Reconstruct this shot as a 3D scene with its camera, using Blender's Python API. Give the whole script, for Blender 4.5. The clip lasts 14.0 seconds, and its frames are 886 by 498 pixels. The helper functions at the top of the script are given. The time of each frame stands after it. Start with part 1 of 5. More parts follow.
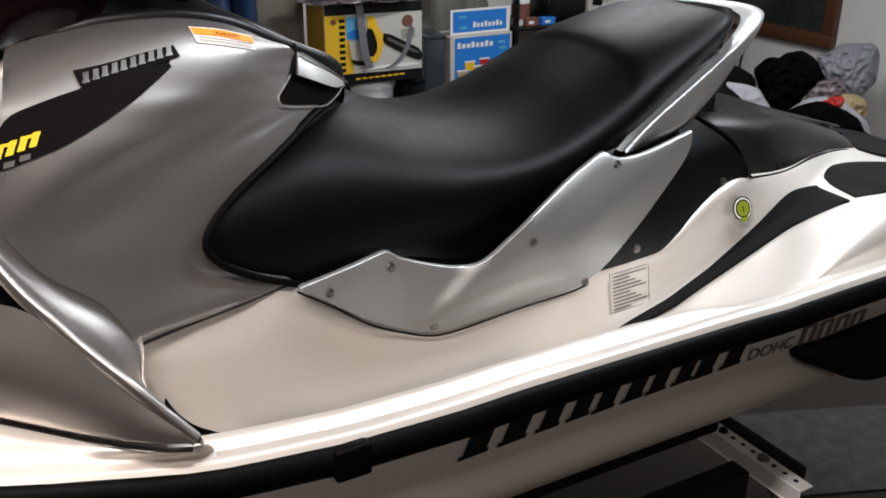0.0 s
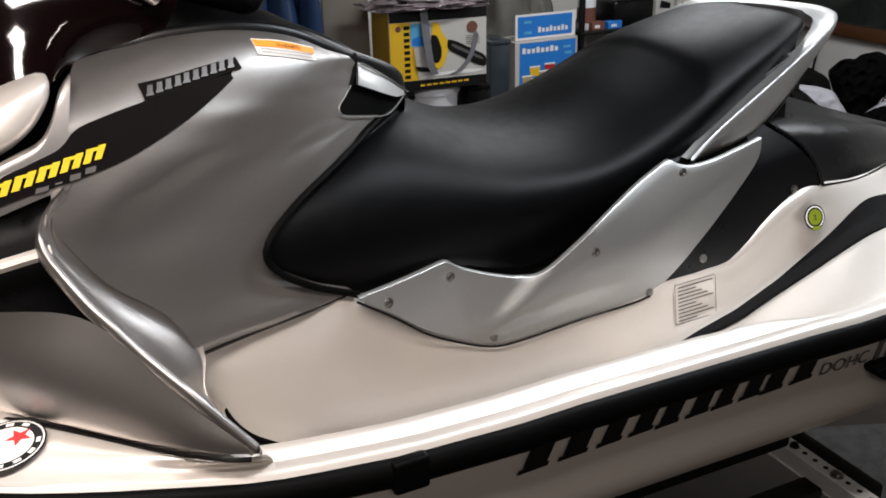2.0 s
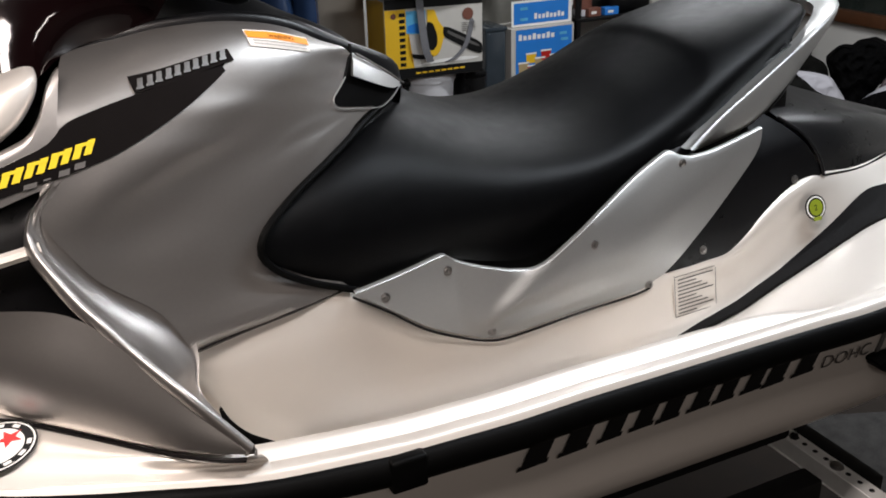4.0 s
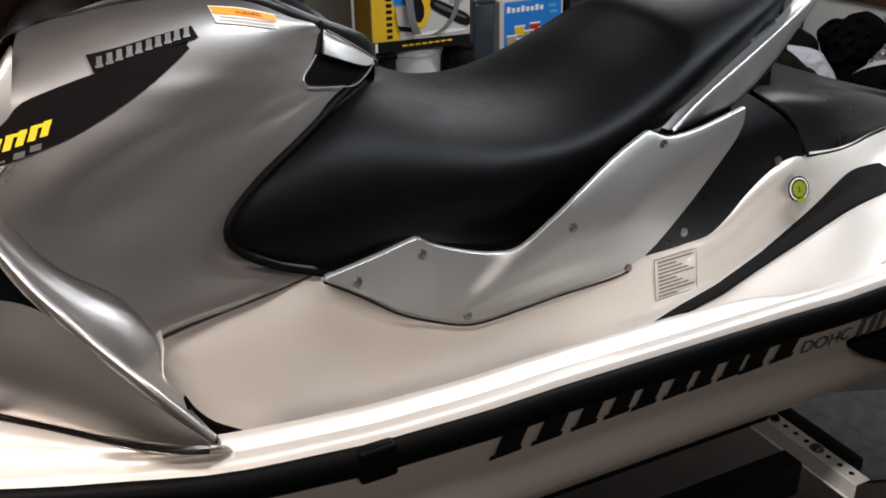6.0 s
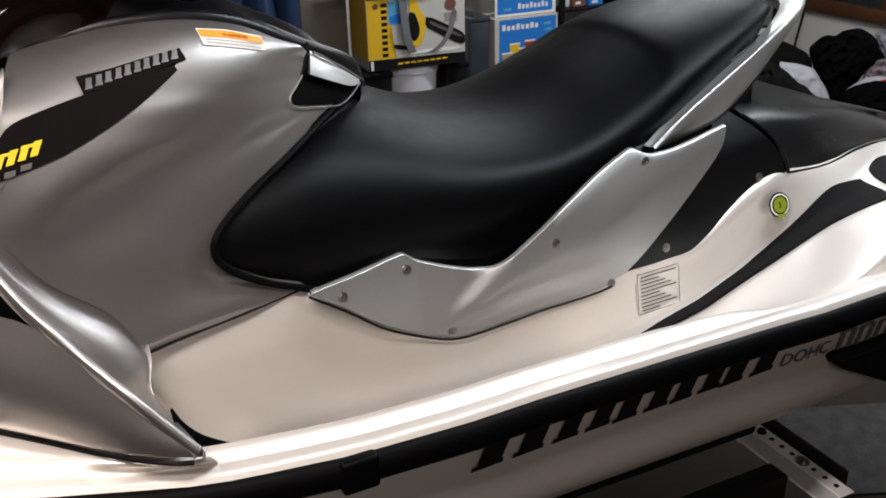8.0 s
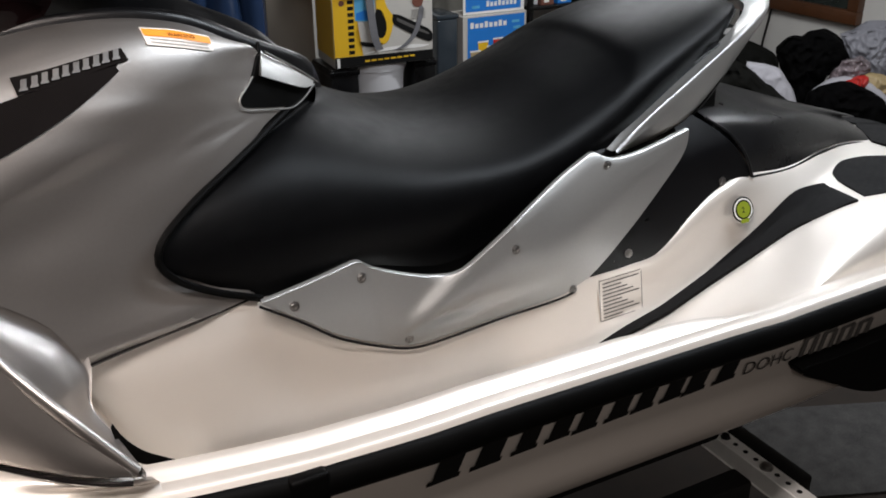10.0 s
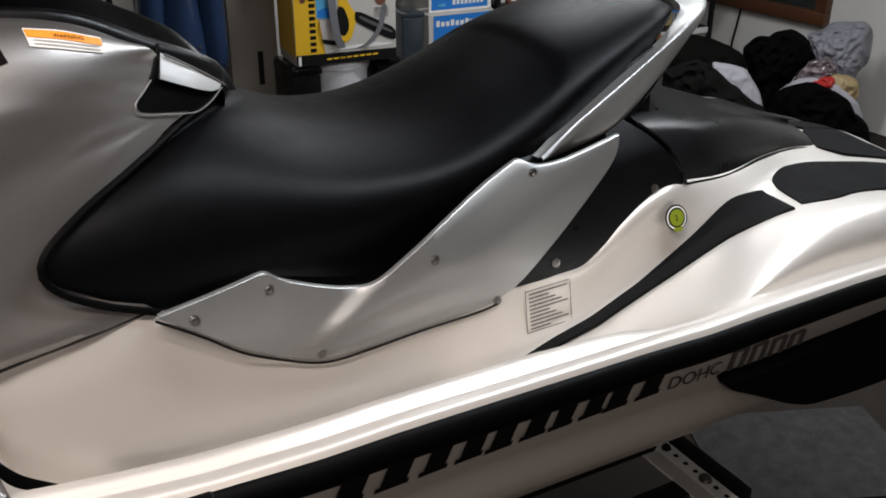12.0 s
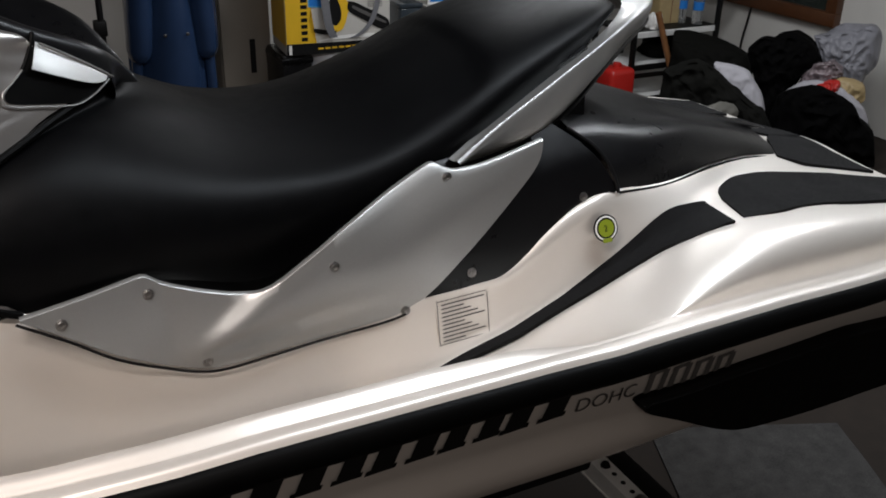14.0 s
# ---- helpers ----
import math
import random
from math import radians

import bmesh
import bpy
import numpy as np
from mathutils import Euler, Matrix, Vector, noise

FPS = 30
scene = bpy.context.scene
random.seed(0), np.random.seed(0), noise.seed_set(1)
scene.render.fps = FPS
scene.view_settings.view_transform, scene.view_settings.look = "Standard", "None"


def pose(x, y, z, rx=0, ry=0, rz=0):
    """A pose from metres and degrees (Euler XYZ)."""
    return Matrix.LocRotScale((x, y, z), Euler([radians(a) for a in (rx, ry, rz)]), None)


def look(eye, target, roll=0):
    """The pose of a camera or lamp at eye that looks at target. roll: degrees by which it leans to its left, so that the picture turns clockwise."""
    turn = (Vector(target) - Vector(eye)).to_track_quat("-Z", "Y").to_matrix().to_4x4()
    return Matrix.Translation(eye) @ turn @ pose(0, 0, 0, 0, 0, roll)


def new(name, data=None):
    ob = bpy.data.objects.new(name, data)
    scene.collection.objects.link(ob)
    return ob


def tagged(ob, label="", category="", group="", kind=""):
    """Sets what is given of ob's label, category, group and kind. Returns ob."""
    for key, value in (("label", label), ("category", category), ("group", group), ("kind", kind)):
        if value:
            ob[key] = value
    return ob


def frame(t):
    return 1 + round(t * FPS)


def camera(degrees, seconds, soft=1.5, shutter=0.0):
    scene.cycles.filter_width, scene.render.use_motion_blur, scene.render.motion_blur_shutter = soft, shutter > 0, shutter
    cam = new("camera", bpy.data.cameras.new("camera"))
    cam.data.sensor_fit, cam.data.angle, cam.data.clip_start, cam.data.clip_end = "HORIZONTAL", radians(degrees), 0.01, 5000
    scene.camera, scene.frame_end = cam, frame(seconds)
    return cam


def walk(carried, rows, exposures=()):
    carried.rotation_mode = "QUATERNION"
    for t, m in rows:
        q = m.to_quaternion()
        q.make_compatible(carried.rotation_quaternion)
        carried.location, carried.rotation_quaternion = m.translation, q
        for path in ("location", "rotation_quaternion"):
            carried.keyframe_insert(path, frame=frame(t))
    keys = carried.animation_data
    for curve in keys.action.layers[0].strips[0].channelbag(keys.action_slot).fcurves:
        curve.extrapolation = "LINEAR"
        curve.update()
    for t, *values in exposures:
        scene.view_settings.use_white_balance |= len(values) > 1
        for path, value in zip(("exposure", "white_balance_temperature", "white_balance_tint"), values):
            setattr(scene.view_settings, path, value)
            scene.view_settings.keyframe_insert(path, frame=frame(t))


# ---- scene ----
cam = camera(50.9, 14.0, soft=1.8, shutter=0.0)
# the path is given beside the hull; CRAFT turns it upright
CRAFT = pose(0, 0, 0.36, 0, -2.3, 0)
HULL = CRAFT @ pose(0, 0, 0, 0, 0, -5) @ pose(0, 0, 0, -13, 0, 0)
PATH = [
    (0, (-0.428, -1.085, 1.101), (0.301, 0.729, 0.680), -7.2),
    (0.5, (-0.425, -1.084, 1.100), (0.262, 0.752, 0.702), -7.5),
    (1, (-0.422, -1.085, 1.101), (0.227, 0.769, 0.723), -7.9),
    (1.5, (-0.419, -1.083, 1.104), (0.212, 0.776, 0.724), -7.9),
    (2, (-0.415, -1.076, 1.105), (0.186, 0.791, 0.712), -7.9),
    (4.5, (-0.404, -1.039, 1.115), (0.198, 0.816, 0.673), -8.1),
    (5, (-0.397, -1.022, 1.117), (0.206, 0.826, 0.647), -7.9),
    (5.5, (-0.386, -1.021, 1.117), (0.220, 0.823, 0.636), -7.9),
    (6, (-0.373, -1.034, 1.117), (0.235, 0.810, 0.634), -7.9),
    (6.5, (-0.377, -1.049, 1.118), (0.233, 0.799, 0.654), -8.0),
    (7, (-0.369, -1.051, 1.119), (0.251, 0.793, 0.656), -8.0),
    (7.5, (-0.362, -1.070, 1.119), (0.248, 0.781, 0.669), -8.1),
    (10, (-0.325, -1.038, 1.123), (0.344, 0.789, 0.658), -7.6),
    (10.5, (-0.300, -1.039, 1.121), (0.382, 0.781, 0.649), -7.8),
    (11, (-0.272, -1.036, 1.119), (0.415, 0.783, 0.653), -7.7),
    (11.5, (-0.257, -1.028, 1.120), (0.434, 0.790, 0.656), -7.5),
    (12, (-0.215, -1.025, 1.118), (0.487, 0.786, 0.642), -7.2),
    (12.5, (-0.159, -1.022, 1.115), (0.530, 0.793, 0.633), -6.7),
    (13, (-0.107, -1.022, 1.107), (0.547, 0.806, 0.630), -6.7),
    (13.5, (-0.063, -1.016, 1.101), (0.597, 0.812, 0.629), -5.6),
    (14, (-0.028, -1.019, 1.105), (0.626, 0.806, 0.616), -5.8),
]
walk(cam, [(t, HULL @ look(eye, target, roll)) for t, eye, target, roll in PATH], exposures=[(0, 0.0), (7.5, -0.03), (10.5, -0.08), (12.5, -0.28), (14, -0.40)])

# ---- light ----
world = bpy.data.worlds.new("garage_dark")
scene.world = world
world.use_nodes = True
world.node_tree.nodes["Background"].inputs[0].default_value = (0.9, 0.92, 1.0, 1)
world.node_tree.nodes["Background"].inputs[1].default_value = 0.02


def tube_lamp(name, m, sx, sy, power, colour):
    data = bpy.data.lights.new(name, "AREA")
    data.shape, data.size, data.size_y, data.energy, data.color = "RECTANGLE", sx, sy, power, colour
    ob = new(name, data)
    ob.matrix_world = m
    return ob


# all assumed, out of view; the third and last are added as fill
LAMPS = [(-0.8, -0.40, 45, (1.0, 0.885, 0.83)), (1.1, 0.15, 32, (0.84, 0.91, 0.99)), (-0.7, -2.3, 28, (1.0, 0.90, 0.85)), (2.5, 1.0, 26, (0.91, 0.945, 0.99)), (2.2, 2.5, 42, (0.93, 0.95, 0.99))]
for lamp_x, lamp_y, watts, tint in LAMPS:
    tube_lamp("ceiling_light_glow", pose(lamp_x, lamp_y, 2.50), 1.2, 0.2, watts, tint)

# ---- materials ----


def material(name, colour, rough=0.5, metal=0.0, coat=0.0, grain=0.0, scale=40.0, bump=0.0, bump_scale=400.0, spread=0.0,
             emit=None, spec=0.5, trans=0.0, coat_rough=0.06):
    """A surface with two scales of variation in its colour, and fine relief."""
    mat = bpy.data.materials.new(name)
    mat.use_nodes = True
    nt = mat.node_tree
    b = nt.nodes["Principled BSDF"]
    b.inputs["Roughness"].default_value, b.inputs["Metallic"].default_value = rough, metal
    b.inputs["Coat Weight"].default_value, b.inputs["Coat Roughness"].default_value = coat, coat_rough
    b.inputs["Specular IOR Level"].default_value, b.inputs["Transmission Weight"].default_value = spec, trans
    b.inputs["Base Color"].default_value = (*colour, 1)
    co = nt.nodes.new("ShaderNodeTexCoord")
    if grain > 0:
        total = None
        for s, d in ((scale, 3.0), (scale / 12.0, 4.0)):
            n = nt.nodes.new("ShaderNodeTexNoise")
            n.inputs["Scale"].default_value, n.inputs["Detail"].default_value = s, d
            nt.links.new(co.outputs["Object"], n.inputs["Vector"])
            if total is None:
                total = n.outputs[0]
            else:
                mix = nt.nodes.new("ShaderNodeMath")
                mix.operation = "ADD"
                nt.links.new(total, mix.inputs[0])
                nt.links.new(n.outputs[0], mix.inputs[1])
                total = mix.outputs[0]
        if spread > 0:
            info = nt.nodes.new("ShaderNodeObjectInfo")
            m1 = nt.nodes.new("ShaderNodeMath")
            m1.operation = "MULTIPLY_ADD"
            m1.inputs[1].default_value = spread
            nt.links.new(info.outputs["Random"], m1.inputs[0])
            nt.links.new(total, m1.inputs[2])
            total = m1.outputs[0]
        ramp = nt.nodes.new("ShaderNodeMapRange")
        ramp.inputs[1].default_value, ramp.inputs[2].default_value = 0.6, 1.4 + spread
        ramp.inputs[3].default_value, ramp.inputs[4].default_value = 1 - grain, 1 + grain
        nt.links.new(total, ramp.inputs[0])
        mul = nt.nodes.new("ShaderNodeVectorMath")
        mul.operation = "SCALE"
        mul.inputs[0].default_value = colour
        nt.links.new(ramp.outputs[0], mul.inputs["Scale"])
        nt.links.new(mul.outputs[0], b.inputs["Base Color"])
        r2 = nt.nodes.new("ShaderNodeMapRange")
        r2.inputs[1].default_value, r2.inputs[2].default_value = 0.6, 1.4
        r2.inputs[3].default_value, r2.inputs[4].default_value = max(0.02, rough * (1 - min(0.15, grain))), min(1.0, rough * (1 + min(0.15, grain)))
        nt.links.new(total, r2.inputs[0])
        nt.links.new(r2.outputs[0], b.inputs["Roughness"])
    if bump > 0:
        n = nt.nodes.new("ShaderNodeTexNoise")
        n.inputs["Scale"].default_value, n.inputs["Detail"].default_value = bump_scale, 3.0
        nt.links.new(co.outputs["Object"], n.inputs["Vector"])
        bp = nt.nodes.new("ShaderNodeBump")
        bp.inputs["Strength"].default_value, bp.inputs["Distance"].default_value = bump, 0.002
        nt.links.new(n.outputs[0], bp.inputs["Height"])
        nt.links.new(bp.outputs[0], b.inputs["Normal"])
    if emit:
        b.inputs["Emission Color"].default_value, b.inputs["Emission Strength"].default_value = (*emit[:3], 1), emit[3]
    return mat


PEARL = material("pearl_white_gelcoat", (0.72, 0.672, 0.617), 0.40, 0.48, 0.25, 0.012, 700, coat_rough=0.32)
SILVER = material("silver_metallic_paint", (0.372, 0.352, 0.336), 0.36, 0.90, 0.30, 0.03, 2500, 0.07, 1600, coat_rough=0.12)
PANEL = material("light_silver_paint", (0.42, 0.42, 0.41), 0.38, 0.80, 0.25, 0.03, 2500, 0.06, 1600, coat_rough=0.15)
BLACK_PLASTIC = material("satin_black_plastic", (0.003, 0.003, 0.0035), 0.30, 0, 0, 0.15, 60, 0.06, 900, spec=0.30)
GLOSS_BLACK = material("gloss_black_film", (0.008, 0.007, 0.007), 0.12, 0, 0.4, 0.1, 30)
VINYL = material("black_seat_vinyl", (0.0012, 0.0013, 0.0016), 0.44, 0, 0, 0.15, 50, 0.12, 1100, spec=0.098)
RUBBER = material("black_rubber", (0.0014, 0.0014, 0.0014), 0.5, 0, 0, 0.2, 60, 0.1, 500, spec=0.06)
MAT_FOAM = material("black_foam_mat", (0.006, 0.0058, 0.006), 0.85, 0, 0, 0.2, 120, 0.5, 700, spec=0.12)
STEEL = material("stainless_steel", (0.33, 0.32, 0.31), 0.32, 1.0, 0, 0.1, 200)
GALV = material("galvanised_steel", (0.74, 0.74, 0.72), 0.45, 0.1, 0, 0.15, 25, 0.1, 200)
DARK_METAL = material("black_painted_steel", (0.004, 0.0038, 0.0038), 0.5, 0, 0, 0.2, 30, spec=0.25)
HOOD = material("dark_maroon_gloss", (0.004, 0.0015, 0.0018), 0.06, 0, 0.5, 0.0, spec=0.3)
YELLOW = material("yellow_film", (0.75, 0.55, 0.03), 0.35, 0, 0.2, 0.03, 30)
WHITE_PAPER = material("white_paper", (0.78, 0.77, 0.74), 0.6, 0, 0, 0.04, 30)
INK = material("black_ink", (0.004, 0.004, 0.004), 0.55, spec=0.25)
GREY_INK = material("grey_ink", (0.09, 0.085, 0.08), 0.55)
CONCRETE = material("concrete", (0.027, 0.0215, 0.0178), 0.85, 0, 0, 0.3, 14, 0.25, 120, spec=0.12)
WALL_PAINT = material("white_wall_paint", (0.66, 0.64, 0.60), 0.7, 0, 0, 0.05, 6, 0.1, 150)
# dark colours for the room's unseen sides, to hold back bounced light
DARK_UNSEEN_WALL = material("dark_board", (0.10, 0.085, 0.07), 0.8, 0, 0, 0.2, 8, 0.1, 80)
DARK_UNSEEN_CEIL = material("ceiling_board", (0.16, 0.14, 0.12), 0.8, 0, 0, 0.04, 6, 0.1, 150)

# ---- tools ----
YC = 0.68  # the craft's middle plane


def chaikin(pts, times=2):
    """A chain of points with its corners cut round, its ends kept."""
    p = [np.array(q, float) for q in pts]
    for _ in range(times):
        q = [p[0]]
        for a, b in zip(p, p[1:]):
            q += [a * 0.8 + b * 0.2, a * 0.2 + b * 0.8]
        p = q + [p[-1]]
    return [tuple(v) for v in p]


def chain(pts, n):
    """n points along straight pieces through pts, evenly by length."""
    p = np.array(pts, float)
    s = np.concatenate([[0], np.cumsum(np.linalg.norm(np.diff(p, axis=0), axis=1))])
    u = np.linspace(0, s[-1], n)
    return np.stack([np.interp(u, s, p[:, k]) for k in range(p.shape[1])], 1)


def catmull(pts, n, by="arc"):
    """n points along a smooth curve through pts, evenly by arc length, or by the index of pts."""
    p = np.array(pts, float)
    if len(p) == 1:
        return np.repeat(p, n, 0)
    ext = np.vstack([2 * p[0] - p[1], p, 2 * p[-1] - p[-2]])
    fine = []
    for i in range(1, len(ext) - 2):
        a, b, c, d = ext[i - 1:i + 3]
        l1, l2, l3 = (max(1e-6, np.linalg.norm(v)) ** 0.5 for v in (b - a, c - b, d - c))
        m1 = ((b - a) / l1 - (c - a) / (l1 + l2) + (c - b) / l2) * l2
        m2 = ((c - b) / l2 - (d - b) / (l2 + l3) + (d - c) / l3) * l2
        for k in range(24):
            t = k / 24
            fine.append((2 * t**3 - 3 * t**2 + 1) * b + (t**3 - 2 * t**2 + t) * m1 + (-2 * t**3 + 3 * t**2) * c + (t**3 - t**2) * m2)
    fine.append(p[-1])
    fine = np.array(fine)
    s = np.concatenate([[0], np.cumsum(np.linalg.norm(np.diff(fine, axis=0), axis=1))])
    if by == "index":
        s = np.arange(len(fine), dtype=float)
    u = np.linspace(0, s[-1], n)
    return np.stack([np.interp(u, s, fine[:, k]) for k in range(fine.shape[1])], 1)


def loft_grid(rows, nu, k, by="arc"):
    """A grid of points: every row a smooth curve, and smooth curves across the rows, k steps between two rows."""
    g = np.array([chain(r, nu) if by == "chain" else catmull(r, nu, by) for r in rows])
    n = len(rows)
    out = np.zeros(((n - 1) * k + 1, nu, 3))
    for j in range(nu):
        col = g[:, j]
        ext = np.vstack([2 * col[0] - col[1], col, 2 * col[-1] - col[-2]])
        for i in range(n - 1):
            a, b, c, d = ext[i:i + 4]
            l1, l2, l3 = (max(1e-6, np.linalg.norm(v)) ** 0.5 for v in (b - a, c - b, d - c))
            m1 = ((b - a) / l1 - (c - a) / (l1 + l2) + (c - b) / l2) * l2
            m2 = ((c - b) / l2 - (d - b) / (l2 + l3) + (d - c) / l3) * l2
            for q in range(k):
                t = q / k
                out[i * k + q, j] = ((2 * t**3 - 3 * t**2 + 1) * b + (t**3 - 2 * t**2 + t) * m1
                                     + (-2 * t**3 + 3 * t**2) * c + (t**3 - t**2) * m2)
        out[-1, j] = col[-1]
    return out


def grid_bm(g, thick=0.0, away=(0, 1, 0)):
    """A bmesh from a grid of points; with a thickness it becomes a closed shell, thickened towards away."""
    bm = bmesh.new()
    nv, nu = g.shape[:2]
    vs = [[bm.verts.new(g[i, j]) for j in range(nu)] for i in range(nv)]
    for i in range(nv - 1):
        for j in range(nu - 1):
            quad = (vs[i][j], vs[i][j + 1], vs[i + 1][j + 1], vs[i + 1][j])
            bm.faces.new(quad)
    if thick > 0:
        bm.normal_update()
        off = Vector(away).normalized() * thick
        back = [[bm.verts.new(v.co + off) for v in r] for r in vs]
        for i in range(nv - 1):
            for j in range(nu - 1):
                bm.faces.new((back[i][j], back[i + 1][j], back[i + 1][j + 1], back[i][j + 1]))
        ring = ([(0, j) for j in range(nu)] + [(i, nu - 1) for i in range(1, nv)] + [(nv - 1, j) for j in range(nu - 2, -1, -1)]
                + [(i, 0) for i in range(nv - 2, 0, -1)])
        for a, b in zip(ring, ring[1:] + ring[:1]):
            bm.faces.new((vs[b[0]][b[1]], vs[a[0]][a[1]], back[a[0]][a[1]], back[b[0]][b[1]]))
    bmesh.ops.recalc_face_normals(bm, faces=bm.faces[:])
    return bm


def link(name, bm, mat, parent=None, label="", smooth=40.0, m=None):
    me = bpy.data.meshes.new(name)
    bm.to_mesh(me)
    bm.free()
    for mm in (mat if isinstance(mat, (list, tuple)) else [mat]):
        me.materials.append(mm)
    if smooth:
        me.shade_smooth()
        me.set_sharp_from_angle(angle=radians(smooth))
    ob = new(name, me)
    if m is not None:
        ob.matrix_basis = m
    if parent is not None:
        ob.parent = parent
    if label:
        ob["label"] = label
    return ob


def part(name, bm, mat, parent, label="", smooth=40.0, m=None):
    return link(name, bm, mat, parent, label, smooth, m)


def thing(name, label, category, m=None, group="", kind=""):
    ob = new(name)
    ob.empty_display_size = 0.05
    if m is not None:
        ob.matrix_basis = m
    return tagged(ob, label, category, group, kind)


def loft(rows, nu=60, k=6, thick=0.0, away=(0, 1, 0), by="arc"):
    return grid_bm(loft_grid(rows, nu, k, by), thick, away)


def mirrored(rows):
    """The rows and, in turn, their mirror images past the craft's middle plane."""
    return rows + [[(x, 2 * YC - y, z) for x, y, z in r] for r in rows[::-1]]


def box_bm(sx, sy, sz, bevel=0.004, seg=2, centre=(0, 0, 0)):
    bm = bmesh.new()
    bmesh.ops.create_cube(bm, size=1)
    for v in bm.verts:
        v.co = Vector((v.co.x * sx + centre[0], v.co.y * sy + centre[1], v.co.z * sz + centre[2]))
    if bevel > 0:
        bmesh.ops.bevel(bm, geom=bm.edges[:], offset=min(bevel, 0.45 * min(sx, sy, sz)), segments=seg, profile=0.5, affect="EDGES")
    return bm


def lathe_bm(profile, seg=24):
    """A turned body about z; profile: (radius, height) pairs."""
    bm = bmesh.new()
    rings = [[bm.verts.new((r * math.cos(2 * math.pi * i / seg), r * math.sin(2 * math.pi * i / seg), z)) for i in range(seg)]
             for r, z in profile]
    for a, b in zip(rings, rings[1:]):
        for i in range(seg):
            bm.faces.new((a[i], a[(i + 1) % seg], b[(i + 1) % seg], b[i]))
    for ring in (rings[0], rings[-1]):
        bm.faces.new(ring)
    bmesh.ops.recalc_face_normals(bm, faces=bm.faces[:])
    return bm


def sweep_bm(path, profile, closed_ends=True, up=(0, 0, 1)):
    """A profile, (out, up) pairs, swept along a smooth path."""
    bm = bmesh.new()
    p = [Vector(q) for q in path]
    rings = []
    for i, q in enumerate(p):
        d = (p[min(i + 1, len(p) - 1)] - p[max(i - 1, 0)]).normalized()
        side = d.cross(Vector(up)).normalized()
        u = side.cross(d).normalized()
        rings.append([bm.verts.new(q + side * a + u * b) for a, b in profile])
    n = len(profile)
    for a, b in zip(rings, rings[1:]):
        for i in range(n):
            bm.faces.new((a[i], a[(i + 1) % n], b[(i + 1) % n], b[i]))
    if closed_ends:
        bm.faces.new(rings[0])
        bm.faces.new(rings[-1])
    bmesh.ops.recalc_face_normals(bm, faces=bm.faces[:])
    return bm


def tube(path, r, seg=10, n=None):
    pts = catmull(path, n or max(2, 8 * (len(path) - 1)))
    prof = [(r * math.cos(2 * math.pi * i / seg), r * math.sin(2 * math.pi * i / seg)) for i in range(seg)]
    d = np.abs(pts[-1] - pts[0])
    return sweep_bm([tuple(q) for q in pts], prof, True, (0, 1, 0) if d[2] > max(d[0], d[1]) else (0, 0, 1))


def text_bm(words, size, depth=0.0006, shear=0.0, width=None, bold=0.0):
    """Lettering in the built-in font as a mesh in the plane x, z, facing -y, its start at the origin."""
    cu = bpy.data.curves.new("lettering", "FONT")
    cu.body, cu.size, cu.extrude, cu.shear, cu.offset = words, size, depth, shear, bold
    cu.resolution_u = 4
    ob = bpy.data.objects.new("lettering", cu)
    scene.collection.objects.link(ob)
    bpy.context.view_layer.update()
    me = bpy.data.meshes.new_from_object(ob.evaluated_get(bpy.context.evaluated_depsgraph_get()))
    bm = bmesh.new()
    bm.from_mesh(me)
    bpy.data.objects.remove(ob)
    bpy.data.curves.remove(cu)
    bpy.data.meshes.remove(me)
    x0, x1 = min(v.co.x for v in bm.verts), max(v.co.x for v in bm.verts)
    f = (width / (x1 - x0)) if width else 1.0
    for v in bm.verts:
        v.co = Vector(((v.co.x - x0) * f, -v.co.z, v.co.y))
    return bm


def conform(bm, surface, lift=0.001):
    """Lays a flat mesh in the plane x, z on a side surface y = surface(x, z)."""
    for v in bm.verts:
        v.co.y = surface(v.co.x, v.co.z) - lift + v.co.y
    return bm


# ---- the garage ----
def slab(name, x0, x1, y0, y1, z0, z1, mat):
    bm = box_bm(x1 - x0, y1 - y0, z1 - z0, 0, 1, ((x0 + x1) / 2, (y0 + y1) / 2, (z0 + z1) / 2))
    return tagged(link(name, bm, mat, smooth=0), kind="structure")


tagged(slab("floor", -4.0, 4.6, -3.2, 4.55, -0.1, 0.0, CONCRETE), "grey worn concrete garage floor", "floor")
tagged(slab("wall_north", -4.0, 4.45, 4.4, 4.55, 0, 2.6, WALL_PAINT), "off-white painted garage wall", "wall")
tagged(slab("wall_east", 4.45, 4.6, -3.2, 4.55, 0, 2.6, WALL_PAINT), "off-white painted garage wall", "wall")
# the unseen sides close the room, dark so they throw back little light
tagged(slab("wall_west", -4.15, -4.0, -3.2, 4.55, 0, 2.6, DARK_UNSEEN_WALL), "unseen garage wall, kept dark to cut bounce light", "wall")
tagged(slab("wall_south", -4.0, 4.6, -3.35, -3.2, 0, 2.6, DARK_UNSEEN_WALL), "unseen garage wall, kept dark to cut bounce light", "wall")
tagged(slab("ceiling", -4.15, 4.6, -3.35, 4.55, 2.6, 2.7, DARK_UNSEEN_CEIL), "unseen garage ceiling, kept dark to cut bounce light", "ceiling")

# ---- the personal watercraft ----
from mathutils.bvhtree import BVHTree
ski = thing("jet_ski", "silver and pearl white personal watercraft with black seat on a trailer", "jet ski", CRAFT)


def lerp(a, b, t):
    return a + (b - a) * t


def ease(t):
    t = min(1.0, max(0.0, t))
    return t * t * (3 - 2 * t)


